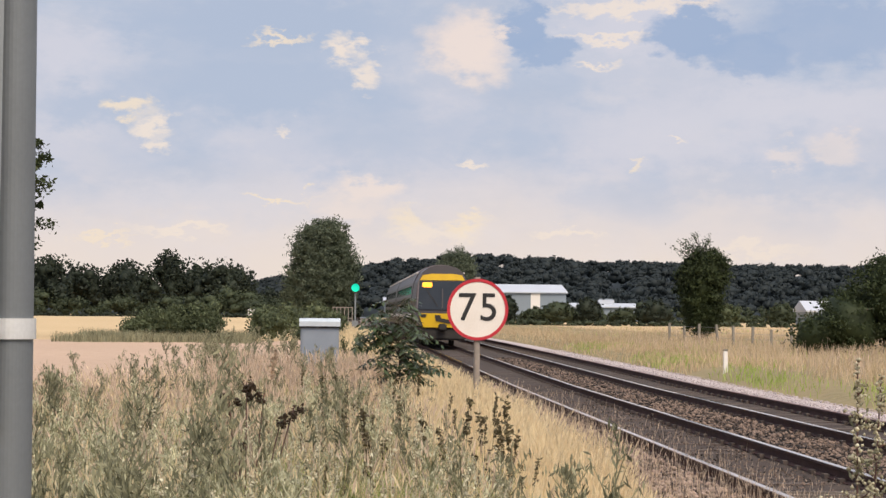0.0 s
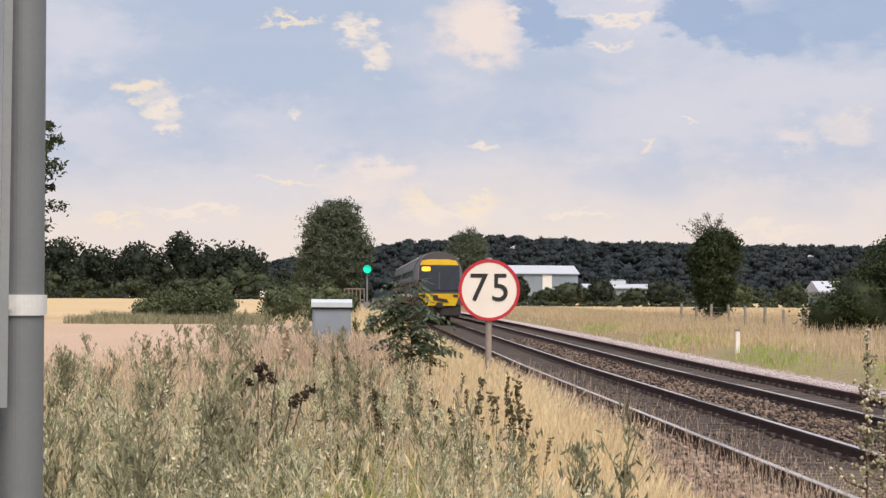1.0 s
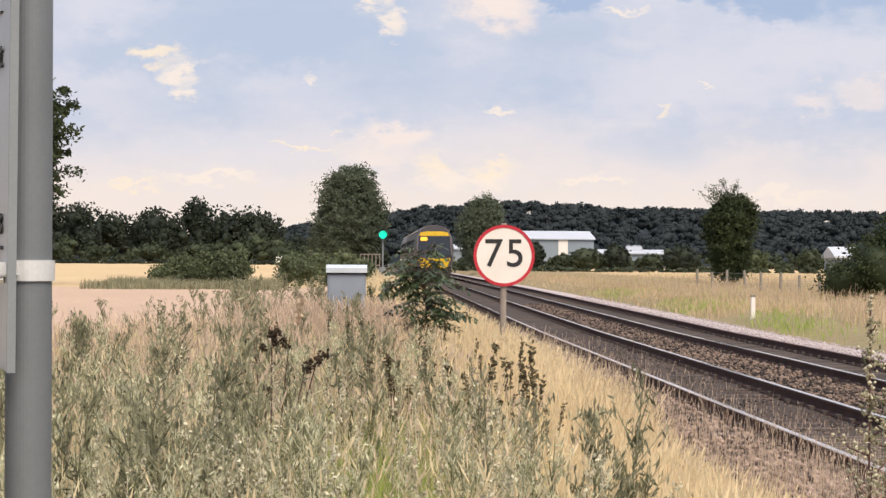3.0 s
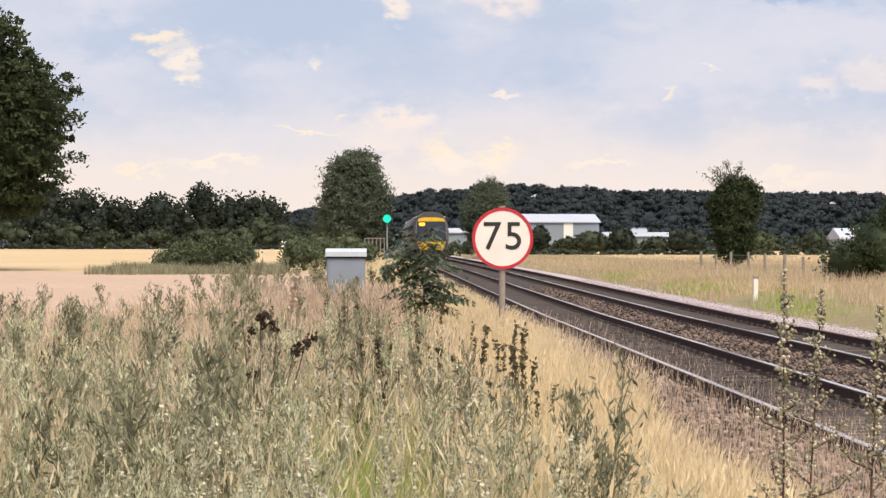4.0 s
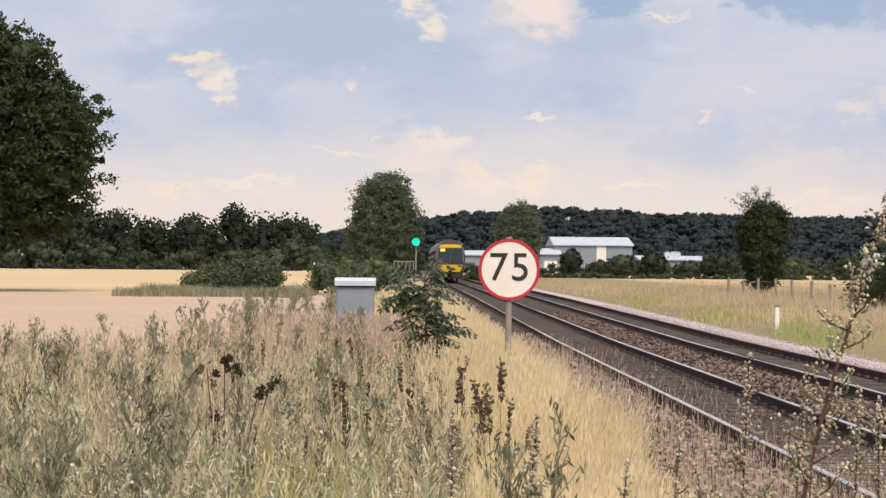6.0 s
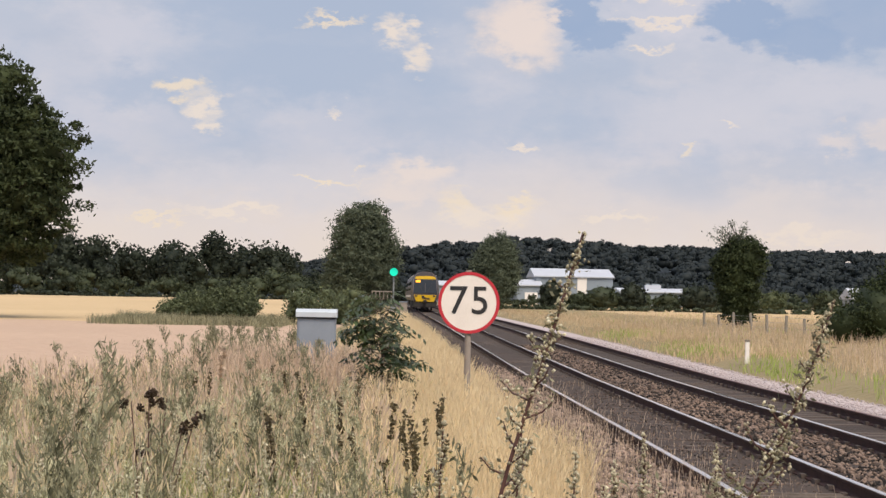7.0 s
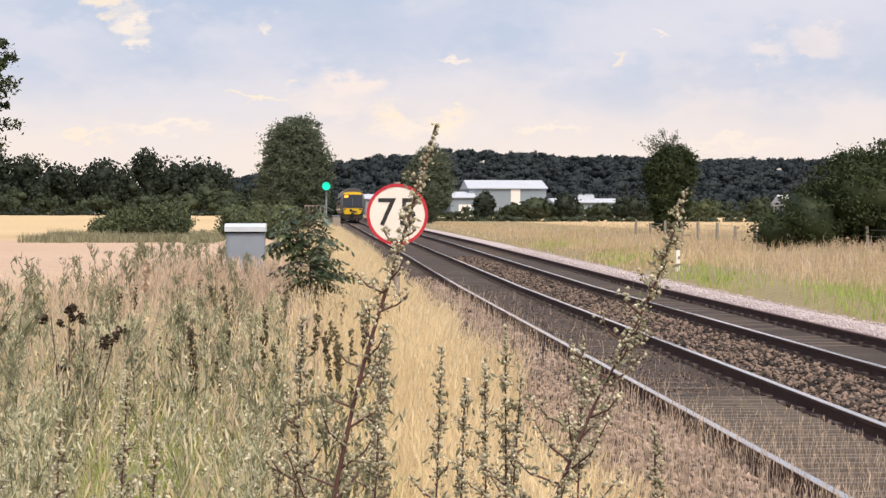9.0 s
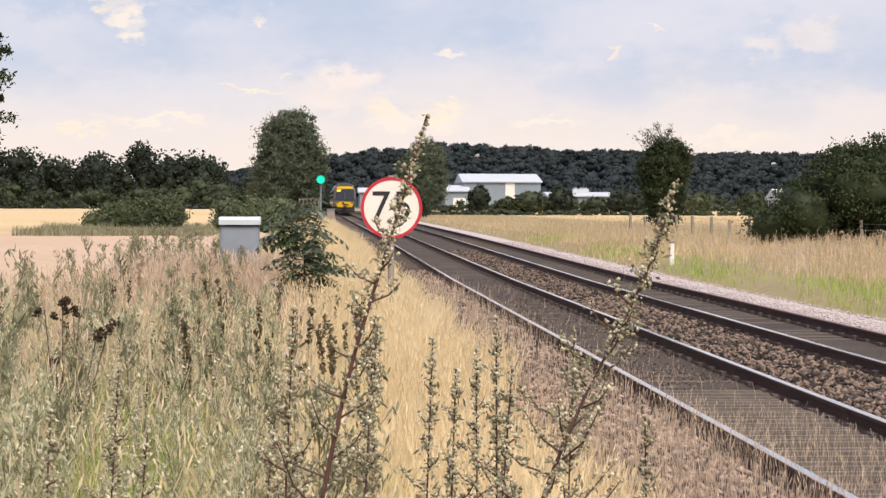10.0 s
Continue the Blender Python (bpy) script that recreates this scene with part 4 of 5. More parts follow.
def build_cabinet():
    g = near(-0.25, 30.2)
    root = thing("lineside_cabinet", -0.25, 30.0, g, label="grey steel lineside equipment cabinet with pale lid in the grass", category="cabinet")
    h = 1.43 - g
    part("body", box(-0.30, 0.30, 0, 0.5, 0, h, 0.012), M_CABINET_SHADED, root, "grey painted body with blue skylight in its colour")
    part("door", box(-0.275, 0.275, -0.014, 0.002, 0.08, h - 0.05, 0.006), M_CABINET_SHADED, root)
    part("door_handle", box(0.18, 0.21, -0.04, -0.012, h * 0.55, h * 0.55 + 0.12, 0.006), M_GALV, root)
    part("lid_strip", box(-0.305, 0.305, -0.02, 0.52, h - 0.004, h + 0.022), M_BLACK, root, "dark strip under the lid")
    h += 0.018
    prof = [(-0.05, h), (-0.05, h + 0.075), (0.02, h + 0.115), (0.48, h + 0.125), (0.55, h + 0.08), (0.55, h)]
    part("lid", extrude_outline(prof, 0.64, axis="x", at=-0.32), M_LID_LIT, root, "overhanging lid with its lit top's brightness in the colour")
    part("plinth", box(-0.33, 0.33, -0.03, 0.53, -0.3, 0.02, 0.01), M_SLEEPER, root)


build_cabinet()


def build_signal():
    g = near(1.36, 137)
    root = thing("railway_signal", 1.36, 137, g, label="colour-light railway signal showing green on a pale post", category="signal")
    part("post", cylinder(0.06, -0.3, 3.25 - g), M_GALV, root, "pale grey post")
    head = part("signal_head", cylinder(0.25, -0.08, 0.22, sides=32), M_BLACK, root, "round black signal head")
    head.matrix_basis = pose(0, 0.1, 3.5 - g, 90, 0, 0)
    lens = part("lens", disc(0.29, -0.02, 0.02, 32), M_SIGNAL, root, "lit green lens")
    lens.matrix_basis = pose(0, -0.16, 3.5 - g)
    part("hood", disc(0.32, -0.36, -0.12, 32, 0.295), M_BLACK, root).matrix_basis = pose(0, 0.05, 3.5 - g)
    part("base_box", box(-0.22, 0.22, -0.1, 0.3, 0, 1.0, 0.02), M_GALV, root, "grey base box")
    hut = thing("relay_hut", 2.2, 150, near(2.2, 150), label="small grey relay cabinet near the signal", category="cabinet")
    part("body", box(-0.3, 0.3, 0, 0.6, 0, 1.2, 0.02), M_POST, hut)
    part("lid", box(-0.34, 0.34, -0.05, 0.65, 1.2, 1.28, 0.02), M_CABINET_SHADED, hut)
    pen = thing("trackside_railing", 0.5, 149, near(0.5, 149), label="weathered brown-grey railing beside the signal", category="railing")
    for k in range(6):
        part("upright", cylinder(0.035, -0.2, 1.9, -0.75 + k * 0.3, 0, 8), M_POST, pen)
    for z in (1.0, 1.85):
        part("rail_bar", box(-0.8, 0.8, -0.03, 0.03, z, z + 0.07, 0.01), M_POST, pen)


build_signal()


def build_notice():
    """Tubular post with a metal notice board clamped to it, beside the crossing."""
    px, py = -0.528, 3.2
    g = near(px, py)
    root = thing("notice_post", px, py, g, label="grey tubular steel post holding a metal notice board", category="post")
    root.matrix_basis = pose(px, py, g, 0, -0.28, 0)
    part("post", cylinder(0.038, -0.4, 3.2, sides=40), M_NOTICE, root, "grey tubular post", smooth=False)
    for z in (1.62 - g, 2.35 - g):
        clamp = part("clamp", cylinder(0.0425, z - 0.017, z + 0.017, sides=40), M_STEELCLAMP, root, "steel band clamp")
        part("clamp_ear", box(-0.060, -0.010, -0.066, -0.035, z - 0.010, z + 0.014, 0.003), M_STEELCLAMP, clamp)
        bm = bmesh.new()
        bmesh.ops.create_cone(bm, cap_ends=True, segments=6, radius1=0.007, radius2=0.007, depth=0.03, matrix=pose(-0.045, -0.055, z - 0.014, 0, 90, 0))
        part("bolt", bm, M_STEELCLAMP, clamp)
    board = part("notice_board", box(-0.62, 0.0, -0.006, 0.006, 0.0, 0.95, 0.005), M_BOARD, root, "silvery metal notice board")
    board.matrix_basis = pose(-0.016, -0.072, 1.455 - g, 0, 2.0, -68)
    part("board_rim", box(-0.001, 0.002, -0.007, 0.007, 0.0, 0.95), M_GALV, board, "dark board edge")
    lettering("light", 0.066, M_BLACK, board, (-0.050, -0.0085, 0.515), 0.0015, "RIGHT")
    lettering("cross", 0.066, M_BLACK, board, (-0.040, -0.0085, 0.245), 0.0015, "RIGHT", 0.0015)
    part("underline", box(-0.25, -0.040, -0.0095, -0.006, 0.198, 0.204), M_BLACK, board)
    part("underline", box(-0.25, -0.06, -0.0095, -0.006, 0.585, 0.588), M_BLACK, board)
    low = part("lower_board", box(-0.62, 0.0, -0.006, 0.006, 0.0, 0.515, 0.004), M_CREAM, root, "pale lower notice board")
    low.matrix_basis = pose(-0.052, -0.068, 0.94 - g, 0, 1.0, -68)


build_notice()


def build_stake():
    root = thing("marker_stake", 11.25, 55, near(11.25, 55), label="short white wooden marker stake in the grass", category="stake")
    part("stake", box(-0.06, 0.06, -0.05, 0.05, -0.3, 0.62, 0.012), M_WHITE, root, "white painted wood")
    part("cap", box(-0.07, 0.07, -0.06, 0.06, 0.62, 0.68, 0.012), M_WOOD, root)


build_stake()


def build_fence():
    root = thing("wire_fence", 0, 0, 0, label="weathered post-and-wire fence along the railway boundary", category="fence")
    spots = [(17.6 + k * 0.42 + rng.normal(0, 0.05), 101 - k * 2.2) for k in range(14)]
    first = part("post", box(-0.06, 0.06, -0.05, 0.05, -0.4, 0.95, 0.012), M_WOOD, root)
    for k, (x, y) in enumerate(spots):
        ob = first if k == 0 else child(new("post", first.data), root)
        ob.matrix_basis = pose(x, y, near(x, y) + rng.uniform(-0.1, 0.08), rng.normal(0, 2), rng.normal(0, 2.5), rng.uniform(0, 40))
    for dz in (0.35, 0.6, 0.85):
        v, f = tube_arrays([(x, y, near(x, y) + dz) for x, y in spots], [0.006] * len(spots), 4)
        child(new("wire", mesh_of("wire", v, f, M_GALV)), root)


build_fence()


# ---- grass and weeds ----
def blade_arrays(x, y, z, height, width, lean, head=0.0):
    """Bent blades of grass: two segments and, with head, a seed head at the tip."""
    n = len(x)
    ang = rng.uniform(0, 6.283, n)
    turn = rng.uniform(0, 6.283, n)
    root = np.stack([x, y, z], 1)
    out = np.stack([np.cos(ang), np.sin(ang), np.zeros(n)], 1) * (lean * height)[:, None]
    side = np.stack([np.cos(turn), np.sin(turn), np.zeros(n)], 1) * (np.broadcast_to(width, (n,)) * 0.5)[:, None]
    up = np.array([0, 0, 1.0])[None] * height[:, None]
    mid, tip = root + out * 0.32 + up * 0.58, root + out + up
    v = np.stack([root - side, root + side, mid + side * 0.8, mid - side * 0.8, tip], 1)
    f = np.array([(0, 1, 2), (0, 2, 3), (3, 2, 4)])
    if head:
        d = (tip - mid) / np.linalg.norm(tip - mid, axis=1)[:, None]
        s = np.cross(d, rng.normal(size=(n, 3)))
        s /= np.linalg.norm(s, axis=1)[:, None]
        hl, hw = head * rng.uniform(0.7, 1.3, (n, 1)), head * 0.055 * rng.uniform(0.7, 1.4, (n, 1))
        v = np.concatenate([v, np.stack([tip - d * hl, tip - d * hl * 0.45 + s * hw, tip + d * hl * 0.1, tip - d * hl * 0.45 - s * hw], 1)], 1)
        f = np.concatenate([f, [(5, 6, 7), (5, 7, 8)]])
    k = v.shape[1]
    return v.reshape(-1, 3), (f[None] + (np.arange(n) * k)[:, None, None]).reshape(-1, 3)


def log_y(n, lo, hi):
    return lo * (hi / lo) ** rng.uniform(0, 1, n)


def patchy(x, y, scale, shift):
    """Slow waves that thin the growth out in patches, from 0 to 1."""
    a = np.sin(x * 1.7 * scale + shift) * np.cos(y * 0.9 * scale + shift * 2) + 0.6 * np.sin(x * 3.1 * scale - y * 1.3 * scale + shift * 3)
    return np.clip(0.5 + 0.4 * a, 0, 1)


def sow(name, n, xlo, xhi, ylo, yhi, h, w, lean, mat, label, head=0.0, keep=None):
    y = log_y(n, ylo, yhi)
    x = rng.uniform(0, 1, n)
    x = xlo(y) + x * (xhi(y) - xlo(y))
    if keep is not None:
        ok = rng.uniform(0, 1, n) < keep(x, y)
        x, y = x[ok], y[ok]
    z = ground_z(x, y) - 0.02
    hh = h(x, y) * rng.uniform(0.6, 1.12, len(x))
    v, f = blade_arrays(x, y, z, hh, w * np.clip(y / 14, 0.5, 3.5), rng.uniform(0.05, lean, len(x)), head)
    tagged(new(name, mesh_of(name, v, f, mat)), label=label, category="grass", kind="stuff")


def bank_end(x):
    """How far along the bank the rough growth reaches before the crop begins."""
    return np.clip(25 + (x + 3.5) * 4.0, 20, 60)


def hollow(x, y):
    """A hollow in the thicket that fresh grass fills, from 0 to 1."""
    return 0.97 * np.exp(-((x - 0.04 - (9.8 - y) * 0.05) / 0.40) ** 2 - ((y - 8.4) / 3.0) ** 2)


def on_bank(x, y):
    return (y < bank_end(x)) * 1.0


# tan tall grass between the weeds and the ballast
sow("dry_grass", 50000, lambda y: 0.55 + 0 * y, lambda y: 2.75 + 0.25 * np.sin(y * 0.7) + 0 * y, 5.0, 95, lambda x, y: 0.72 + 0.22 * step(y, 13, 20) - 0.30 * step(x, 1.8, 2.8), 0.0065, 0.36, M_STRAW,
    "tall dry straw-coloured grass beside the track", 0.09)
sow("verge_grass", 9500, lambda y: -0.6 + 0 * y, lambda y: 2.6 + 0 * y, 34, 160, lambda x, y: 0.62 + 0 * x, 0.010, 0.5, M_STRAW, "dry grass along the railway towards the signal", 0.09)
# seeding grass between the weeds on the bank
sow("seeding_grass", 34000, lambda y: -1.0 - 0.17 * y, lambda y: 0.9 + 0 * y, 9, 60, lambda x, y: 0.98 - 0.05 * np.sin(x * 2), 0.006, 0.35, M_PINK,
    "reddish seeding grass on the bank", 0.12, lambda x, y: on_bank(x, y) * (0.25 + 0.75 * step(y, 12, 22)) * (1 - hollow(x, y)))
sow("bank_straw", 24000, lambda y: -1.0 - 0.17 * y, lambda y: 0.9 + 0 * y, 6.0, 40, lambda x, y: 0.98 + 0 * x, 0.006, 0.45, M_STRAW,
    "dry stalks among the weeds", 0.08, lambda x, y: on_bank(x, y) * (0.15 + 0.85 * patchy(x, y, 1.0, 0.4)) * (1 - 0.8 * hollow(x, y)))
sow("bank_green", 30000, lambda y: -1.0 - 0.17 * y, lambda y: 1.2 + 0 * y, 3.5, 26, lambda x, y: 0.62 + 0.34 * patchy(x, y, 0.8, 2.0), 0.007, 0.55, M_GREEN,
    "green grass under the weeds", 0.0, lambda x, y: on_bank(x, y) * (0.10 + 0.9 * patchy(x, y, 0.8, 2.0)))
sow("cabinet_grass", 3600, lambda y: -1.6 + 0 * y, lambda y: 0.7 + 0 * y, 23, 29.8, lambda x, y: 1.12 + 0 * x, 0.006, 0.35, M_PINK, "reddish seeding grass before the steel cabinet", 0.12)
# meadow beyond the tracks
sow("meadow_grass", 44000, lambda y: 11.4 + 0.01 * y, lambda y: 16 + 0.30 * y, 38, 235, lambda x, y: (0.28 + 0.26 * patchy(x, y, 0.3, 1.0)) * (1 - 0.45 * step(y, 90, 200)), 0.0065, 0.75, M_MEADOW, "tan meadow grass beyond the railway", 0.08,
    lambda x, y: 0.35 + 0.65 * step(x - 0.012 * y, 11.6, 13.5))
sow("meadow_green", 9000, lambda y: 10.7 + 0 * y, lambda y: 13.4 + 0.012 * y, 28, 95, lambda x, y: 0.26 + 0 * x, 0.007, 0.7, M_GREEN, "fresh green grass strip beside the gravel path", 0.0,
    lambda x, y: (1.0 - 0.7 * step(x, 11.2, 12.9)) * step(patchy(x, y, 0.28, 1.3), 0.25, 0.75))
sow("meadow_tufts", 4500, lambda y: 13 + 0 * y, lambda y: 16 + 0.28 * y, 45, 230, lambda x, y: 0.36 + 0 * x, 0.008, 0.6, M_GREEN, "greenish tufts in the meadow", 0.0, lambda x, y: step(patchy(x, y, 0.16, 4.0), 0.45, 0.9))
sow("meadow_seed", 7000, lambda y: 12.5 + 0 * y, lambda y: 16 + 0.25 * y, 40, 110, lambda x, y: 0.66 + 0 * x, 0.005, 0.4, M_PINK, "brown seeding stalks in the meadow", 0.14, lambda x, y: patchy(x, y, 0.3, 3.0))
sow("cess_grass", 10000, lambda y: 10.65 + 0 * y, lambda y: 13.2 + 0.02 * y, 58, 230, lambda x, y: 0.26 + 0 * x, 0.008, 0.5, M_MEADOW, "short dry grass beside the gravel path", 0.08)
sow("field_margin", 9000, lambda y: -15.3 + 0 * y, lambda y: -4.8 + 0 * y, 104, 121, lambda x, y: 0.35 + 0.35 * patchy(x, y, 0.5, 2.2), 0.010, 0.5, M_MUGDARK, "grassy island round the field bushes", 0.1)
sow("track_grass", 12000, lambda y: 2.7 + 0 * y, lambda y: 5.3 + 0 * y, 8.5, 45, lambda x, y: 0.50 - 0.2 * (x > 4.1), 0.0035, 0.3, M_PINK, "thin dry stalks growing through the ballast", 0.06,
    lambda x, y: np.maximum(0.06 + 0.8 * (y < 17), 0.42 * (x < 4.1)))


def mugwort_template(height, branches, leaves_per, leaf):
    """A bushy weed: an upright stem with rising side shoots, set with small leaves."""
    items = []
    h = np.linspace(0, 1, 5)
    bend = rng.normal(0, 0.06, 2)
    line = np.stack([bend[0] * h ** 2, bend[1] * h ** 2, h * height], 1)
    items.append(tube_arrays(line, 0.006 * (1.1 - h * 0.85), 3))
    pts = []
    for b in range(branches):
        s = rng.uniform(0.25, 0.97)
        a = np.array([np.interp(s, h, line[:, i]) for i in range(3)])
        an = rng.uniform(0, 6.283)
        ln = height * rng.uniform(0.10, 0.26) * (1.25 - s)
        e = a + np.array([math.cos(an) * ln * 0.75, math.sin(an) * ln * 0.75, ln * 1.1])
        items.append(tube_arrays([a, e], [0.003, 0.001], 3))
        pts.append(a + (e - a) * rng.uniform(0.15, 1.05, (leaves_per, 1)) + rng.normal(0, 0.010, (leaves_per, 3)))
    s = rng.uniform(0.45, 1.02, (leaves_per * 3, 1))
    pts.append(np.stack([np.interp(s[:, 0], h, line[:, i]) for i in range(3)], 1) + rng.normal(0, 0.014, (leaves_per * 3, 3)))
    v, q = leaf_arrays(np.concatenate(pts), leaf, 0.24, -2.2)
    items.append((v, np.concatenate([q[:, [0, 1, 2]], q[:, [0, 2, 3]]])))
    return join_arrays(items)


def spire_template():
    """A slim flowering spire: pale buds set close round the upper half of the stem, with a few short shoots."""
    h = np.linspace(0, 1, 6)
    bend = rng.normal(0, 0.07, 2)
    line = np.stack([bend[0] * h ** 2, bend[1] * h ** 2, h], 1)
    items, pts = [tube_arrays(line, 0.004 * (1.1 - h * 0.8), 3)], []
    for k in range(9):
        s = 0.55 + 0.05 * k
        a = np.array([np.interp(s, h, line[:, i]) for i in range(3)])
        an, ln = k * 2.4, 0.13 * (1.08 - s)
        e = a + np.array([math.cos(an) * ln, math.sin(an) * ln, ln * 1.5])
        pts.append(a + (e - a) * rng.uniform(0.1, 1, (16, 1)) + rng.normal(0, 0.004, (16, 3)))
    s = rng.uniform(0.5, 1.02, (90, 1))
    pts.append(np.stack([np.interp(s[:, 0], h, line[:, i]) for i in range(3)], 1) + rng.normal(0, 0.006, (90, 3)))
    v, q = leaf_arrays(np.concatenate(pts), 0.012, 0.7)
    items.append((v, np.concatenate([q[:, [0, 1, 2]], q[:, [0, 2, 3]]])))
    return join_arrays(items)


def plant_weeds(name, n, xlo, xhi, ylo, yhi, height, mat, label, templates, keep=None, low=0.75):
    y = log_y(n, ylo, yhi)
    x = xlo(y) + rng.uniform(0, 1, n) * (xhi(y) - xlo(y))
    ok = rng.uniform(0, 1, n) < (on_bank(x, y) if keep is None else keep(x, y))
    x, y = x[ok], y[ok]
    items = []
    for px, py in zip(x, y):
        v, f = templates[rng.integers(len(templates))]
        a, s = rng.uniform(0, 6.283), rng.uniform(low, 1.12) * height
        c, d = math.cos(a), math.sin(a)
        lean = rng.normal(0, 0.09, 2)
        w = np.stack([v[:, 0] * c - v[:, 1] * d + v[:, 2] * lean[0], v[:, 0] * d + v[:, 1] * c + v[:, 2] * lean[1], v[:, 2]], 1) * s
        items.append((w + (px, py, near(px, py) - 0.03), f))
    v, f = join_arrays(items)
    tagged(new(name, mesh_of(name, v, f, mat)), label=label, category="weeds", kind="stuff")


spire_weeds = [spire_template() for _ in range(4)]
fine_weeds = [mugwort_template(1.0, 27, 12, 0.029) for _ in range(6)]
small_weeds = [mugwort_template(1.0, 30, 20, 0.019) for _ in range(4)]
coarse_weeds = [mugwort_template(1.0, 26, 11, 0.036) for _ in range(4)]


sow("fresh_grass", 7000, lambda y: -0.5 + 0 * y, lambda y: 0.75 + 0 * y, 5.6, 12, lambda x, y: 0.78 + 0 * x, 0.010, 0.6, M_GREEN, "fresh yellow-green grass in a hollow of the thicket", 0.0, hollow)


def off_green(x, y):
    """Weeds thin out where the green grass stands thick."""
    return on_bank(x, y) * (1 - 0.8 * step(patchy(x, y, 0.8, 2.0), 0.45, 0.75)) * (1 - hollow(x, y))


plant_weeds("mugwort_thicket", 430, lambda y: -0.9 - 0.17 * y, lambda y: 0.75 + 0 * y, 6.8, 19, 1.1, M_MUG, "dense grey-green mugwort thicket on the bank", fine_weeds, off_green)
plant_weeds("near_mugwort", 210, lambda y: -0.9 - 0.17 * y, lambda y: 0.7 + 0 * y, 3.9, 7.2, 1.06, M_MUG, "fine-leaved pale mugwort on the bank", small_weeds, off_green)
plant_weeds("pale_spires", 270, lambda y: -0.8 - 0.17 * y, lambda y: 0.9 + 0 * y, 4.0, 12, 1.12, M_BUD, "slim pale flowering spires among the weeds", spire_weeds, lambda x, y: on_bank(x, y) * (1 - 0.5 * hollow(x, y)))
plant_weeds("tall_weeds", 310, lambda y: -0.9 - 0.17 * y, lambda y: 0.8 + 0 * y, 6.5, 34, 1.25, M_MUGDARK, "darker tall weeds among the grass", coarse_weeds,
            lambda x, y: on_bank(x, y) * (0.2 + 0.8 * patchy(x, y, 0.6, 5.0)) * (1 - hollow(x, y)))
plant_weeds("verge_weeds", 7, lambda y: 0.94 + 0 * y, lambda y: 1.12 + 0 * y, 7.0, 8.0, 1.32, M_MUGDARK, "tall dark weeds in the dry grass", coarse_weeds, lambda x, y: 1.0 + 0 * x)
plant_weeds("foreground_weeds", 26, lambda y: 0.15 + 0 * y, lambda y: 1.35 + 0 * y, 2.7, 4.2, 1.12, M_MUG, "grey-green mugwort close to the crossing", small_weeds, lambda x, y: 1.0 + 0 * x)

plant_weeds("cabinet_scrub", 60, lambda y: -2.6 + 0 * y, lambda y: -0.5 + 0 * y, 31, 46, 1.35, M_MUGDARK, "brownish scrub beside the steel cabinet", coarse_weeds, lambda x, y: 1.0 + 0 * x)
plant_weeds("sapling_scrub", 26, lambda y: 0.15 + 0 * y, lambda y: 1.0 + 0 * y, 31, 46, 1.25, M_BUSH, "olive scrub between the cabinet and the sapling", coarse_weeds, lambda x, y: 1.0 + 0 * x)


def seed_spike_template():
    """An upright stem with a dense narrow seed head."""
    h = np.linspace(0, 1, 4)
    items = [tube_arrays(np.stack([0.03 * h ** 2, 0 * h, h], 1), 0.003 * (1.1 - 0.7 * h), 3)]
    s = rng.uniform(0.80, 1.0, (70, 1))
    pts = np.concatenate([0.03 * s ** 2, 0 * s, s], 1) + rng.normal(0, 0.008, (70, 3))
    v, q = leaf_arrays(pts, 0.028, 0.6)
    items.append((v, np.concatenate([q[:, [0, 1, 2]], q[:, [0, 2, 3]]])))
    return join_arrays(items)


plant_weeds("seed_spikes", 130, lambda y: -0.9 - 0.02 * y, lambda y: 1.25 + 0 * y, 11, 21, 1.12, M_SEEDSPIKE, "dark olive seed spikes above the dry grass", [seed_spike_template() for _ in range(3)], lambda x, y: 0.2 + 0.8 * step(x, -0.2, 0.5))
plant_weeds("tall_mugwort", 1, lambda y: -0.81 + 0 * y, lambda y: -0.80 + 0 * y, 9.8, 9.9, 1.52, M_MUGDARK, "single tall mugwort rising above the thicket", coarse_weeds, lambda x, y: 1.0 + 0 * x, 1.0)
plant_weeds("dead_stalk", 1, lambda y: -0.66 + 0 * y, lambda y: -0.65 + 0 * y, 15.9, 16.0, 1.45, M_PINK, "single bare dead stalk in the grass", [seed_spike_template()], lambda x, y: 1.0 + 0 * x, 1.0)


# ---- single plants ----
def lump_arrays(centres, size):
    """Small uneven buds of eight sides."""
    n = len(centres)
    unit = np.array([(1, 0, 0), (-1, 0, 0), (0, 1, 0), (0, -1, 0), (0, 0, 1), (0, 0, -1)], float)
    tri = np.array([(0, 2, 4), (2, 1, 4), (1, 3, 4), (3, 0, 4), (2, 0, 5), (1, 2, 5), (3, 1, 5), (0, 3, 5)])
    v = np.asarray(centres)[:, None] + (unit[None] + rng.normal(0, 0.2, (n, 6, 3))) * (size * rng.uniform(0.6, 1.3, (n, 1, 1)))
    return v.reshape(-1, 3), (tri[None] + (np.arange(n) * 6)[:, None, None]).reshape(-1, 3)


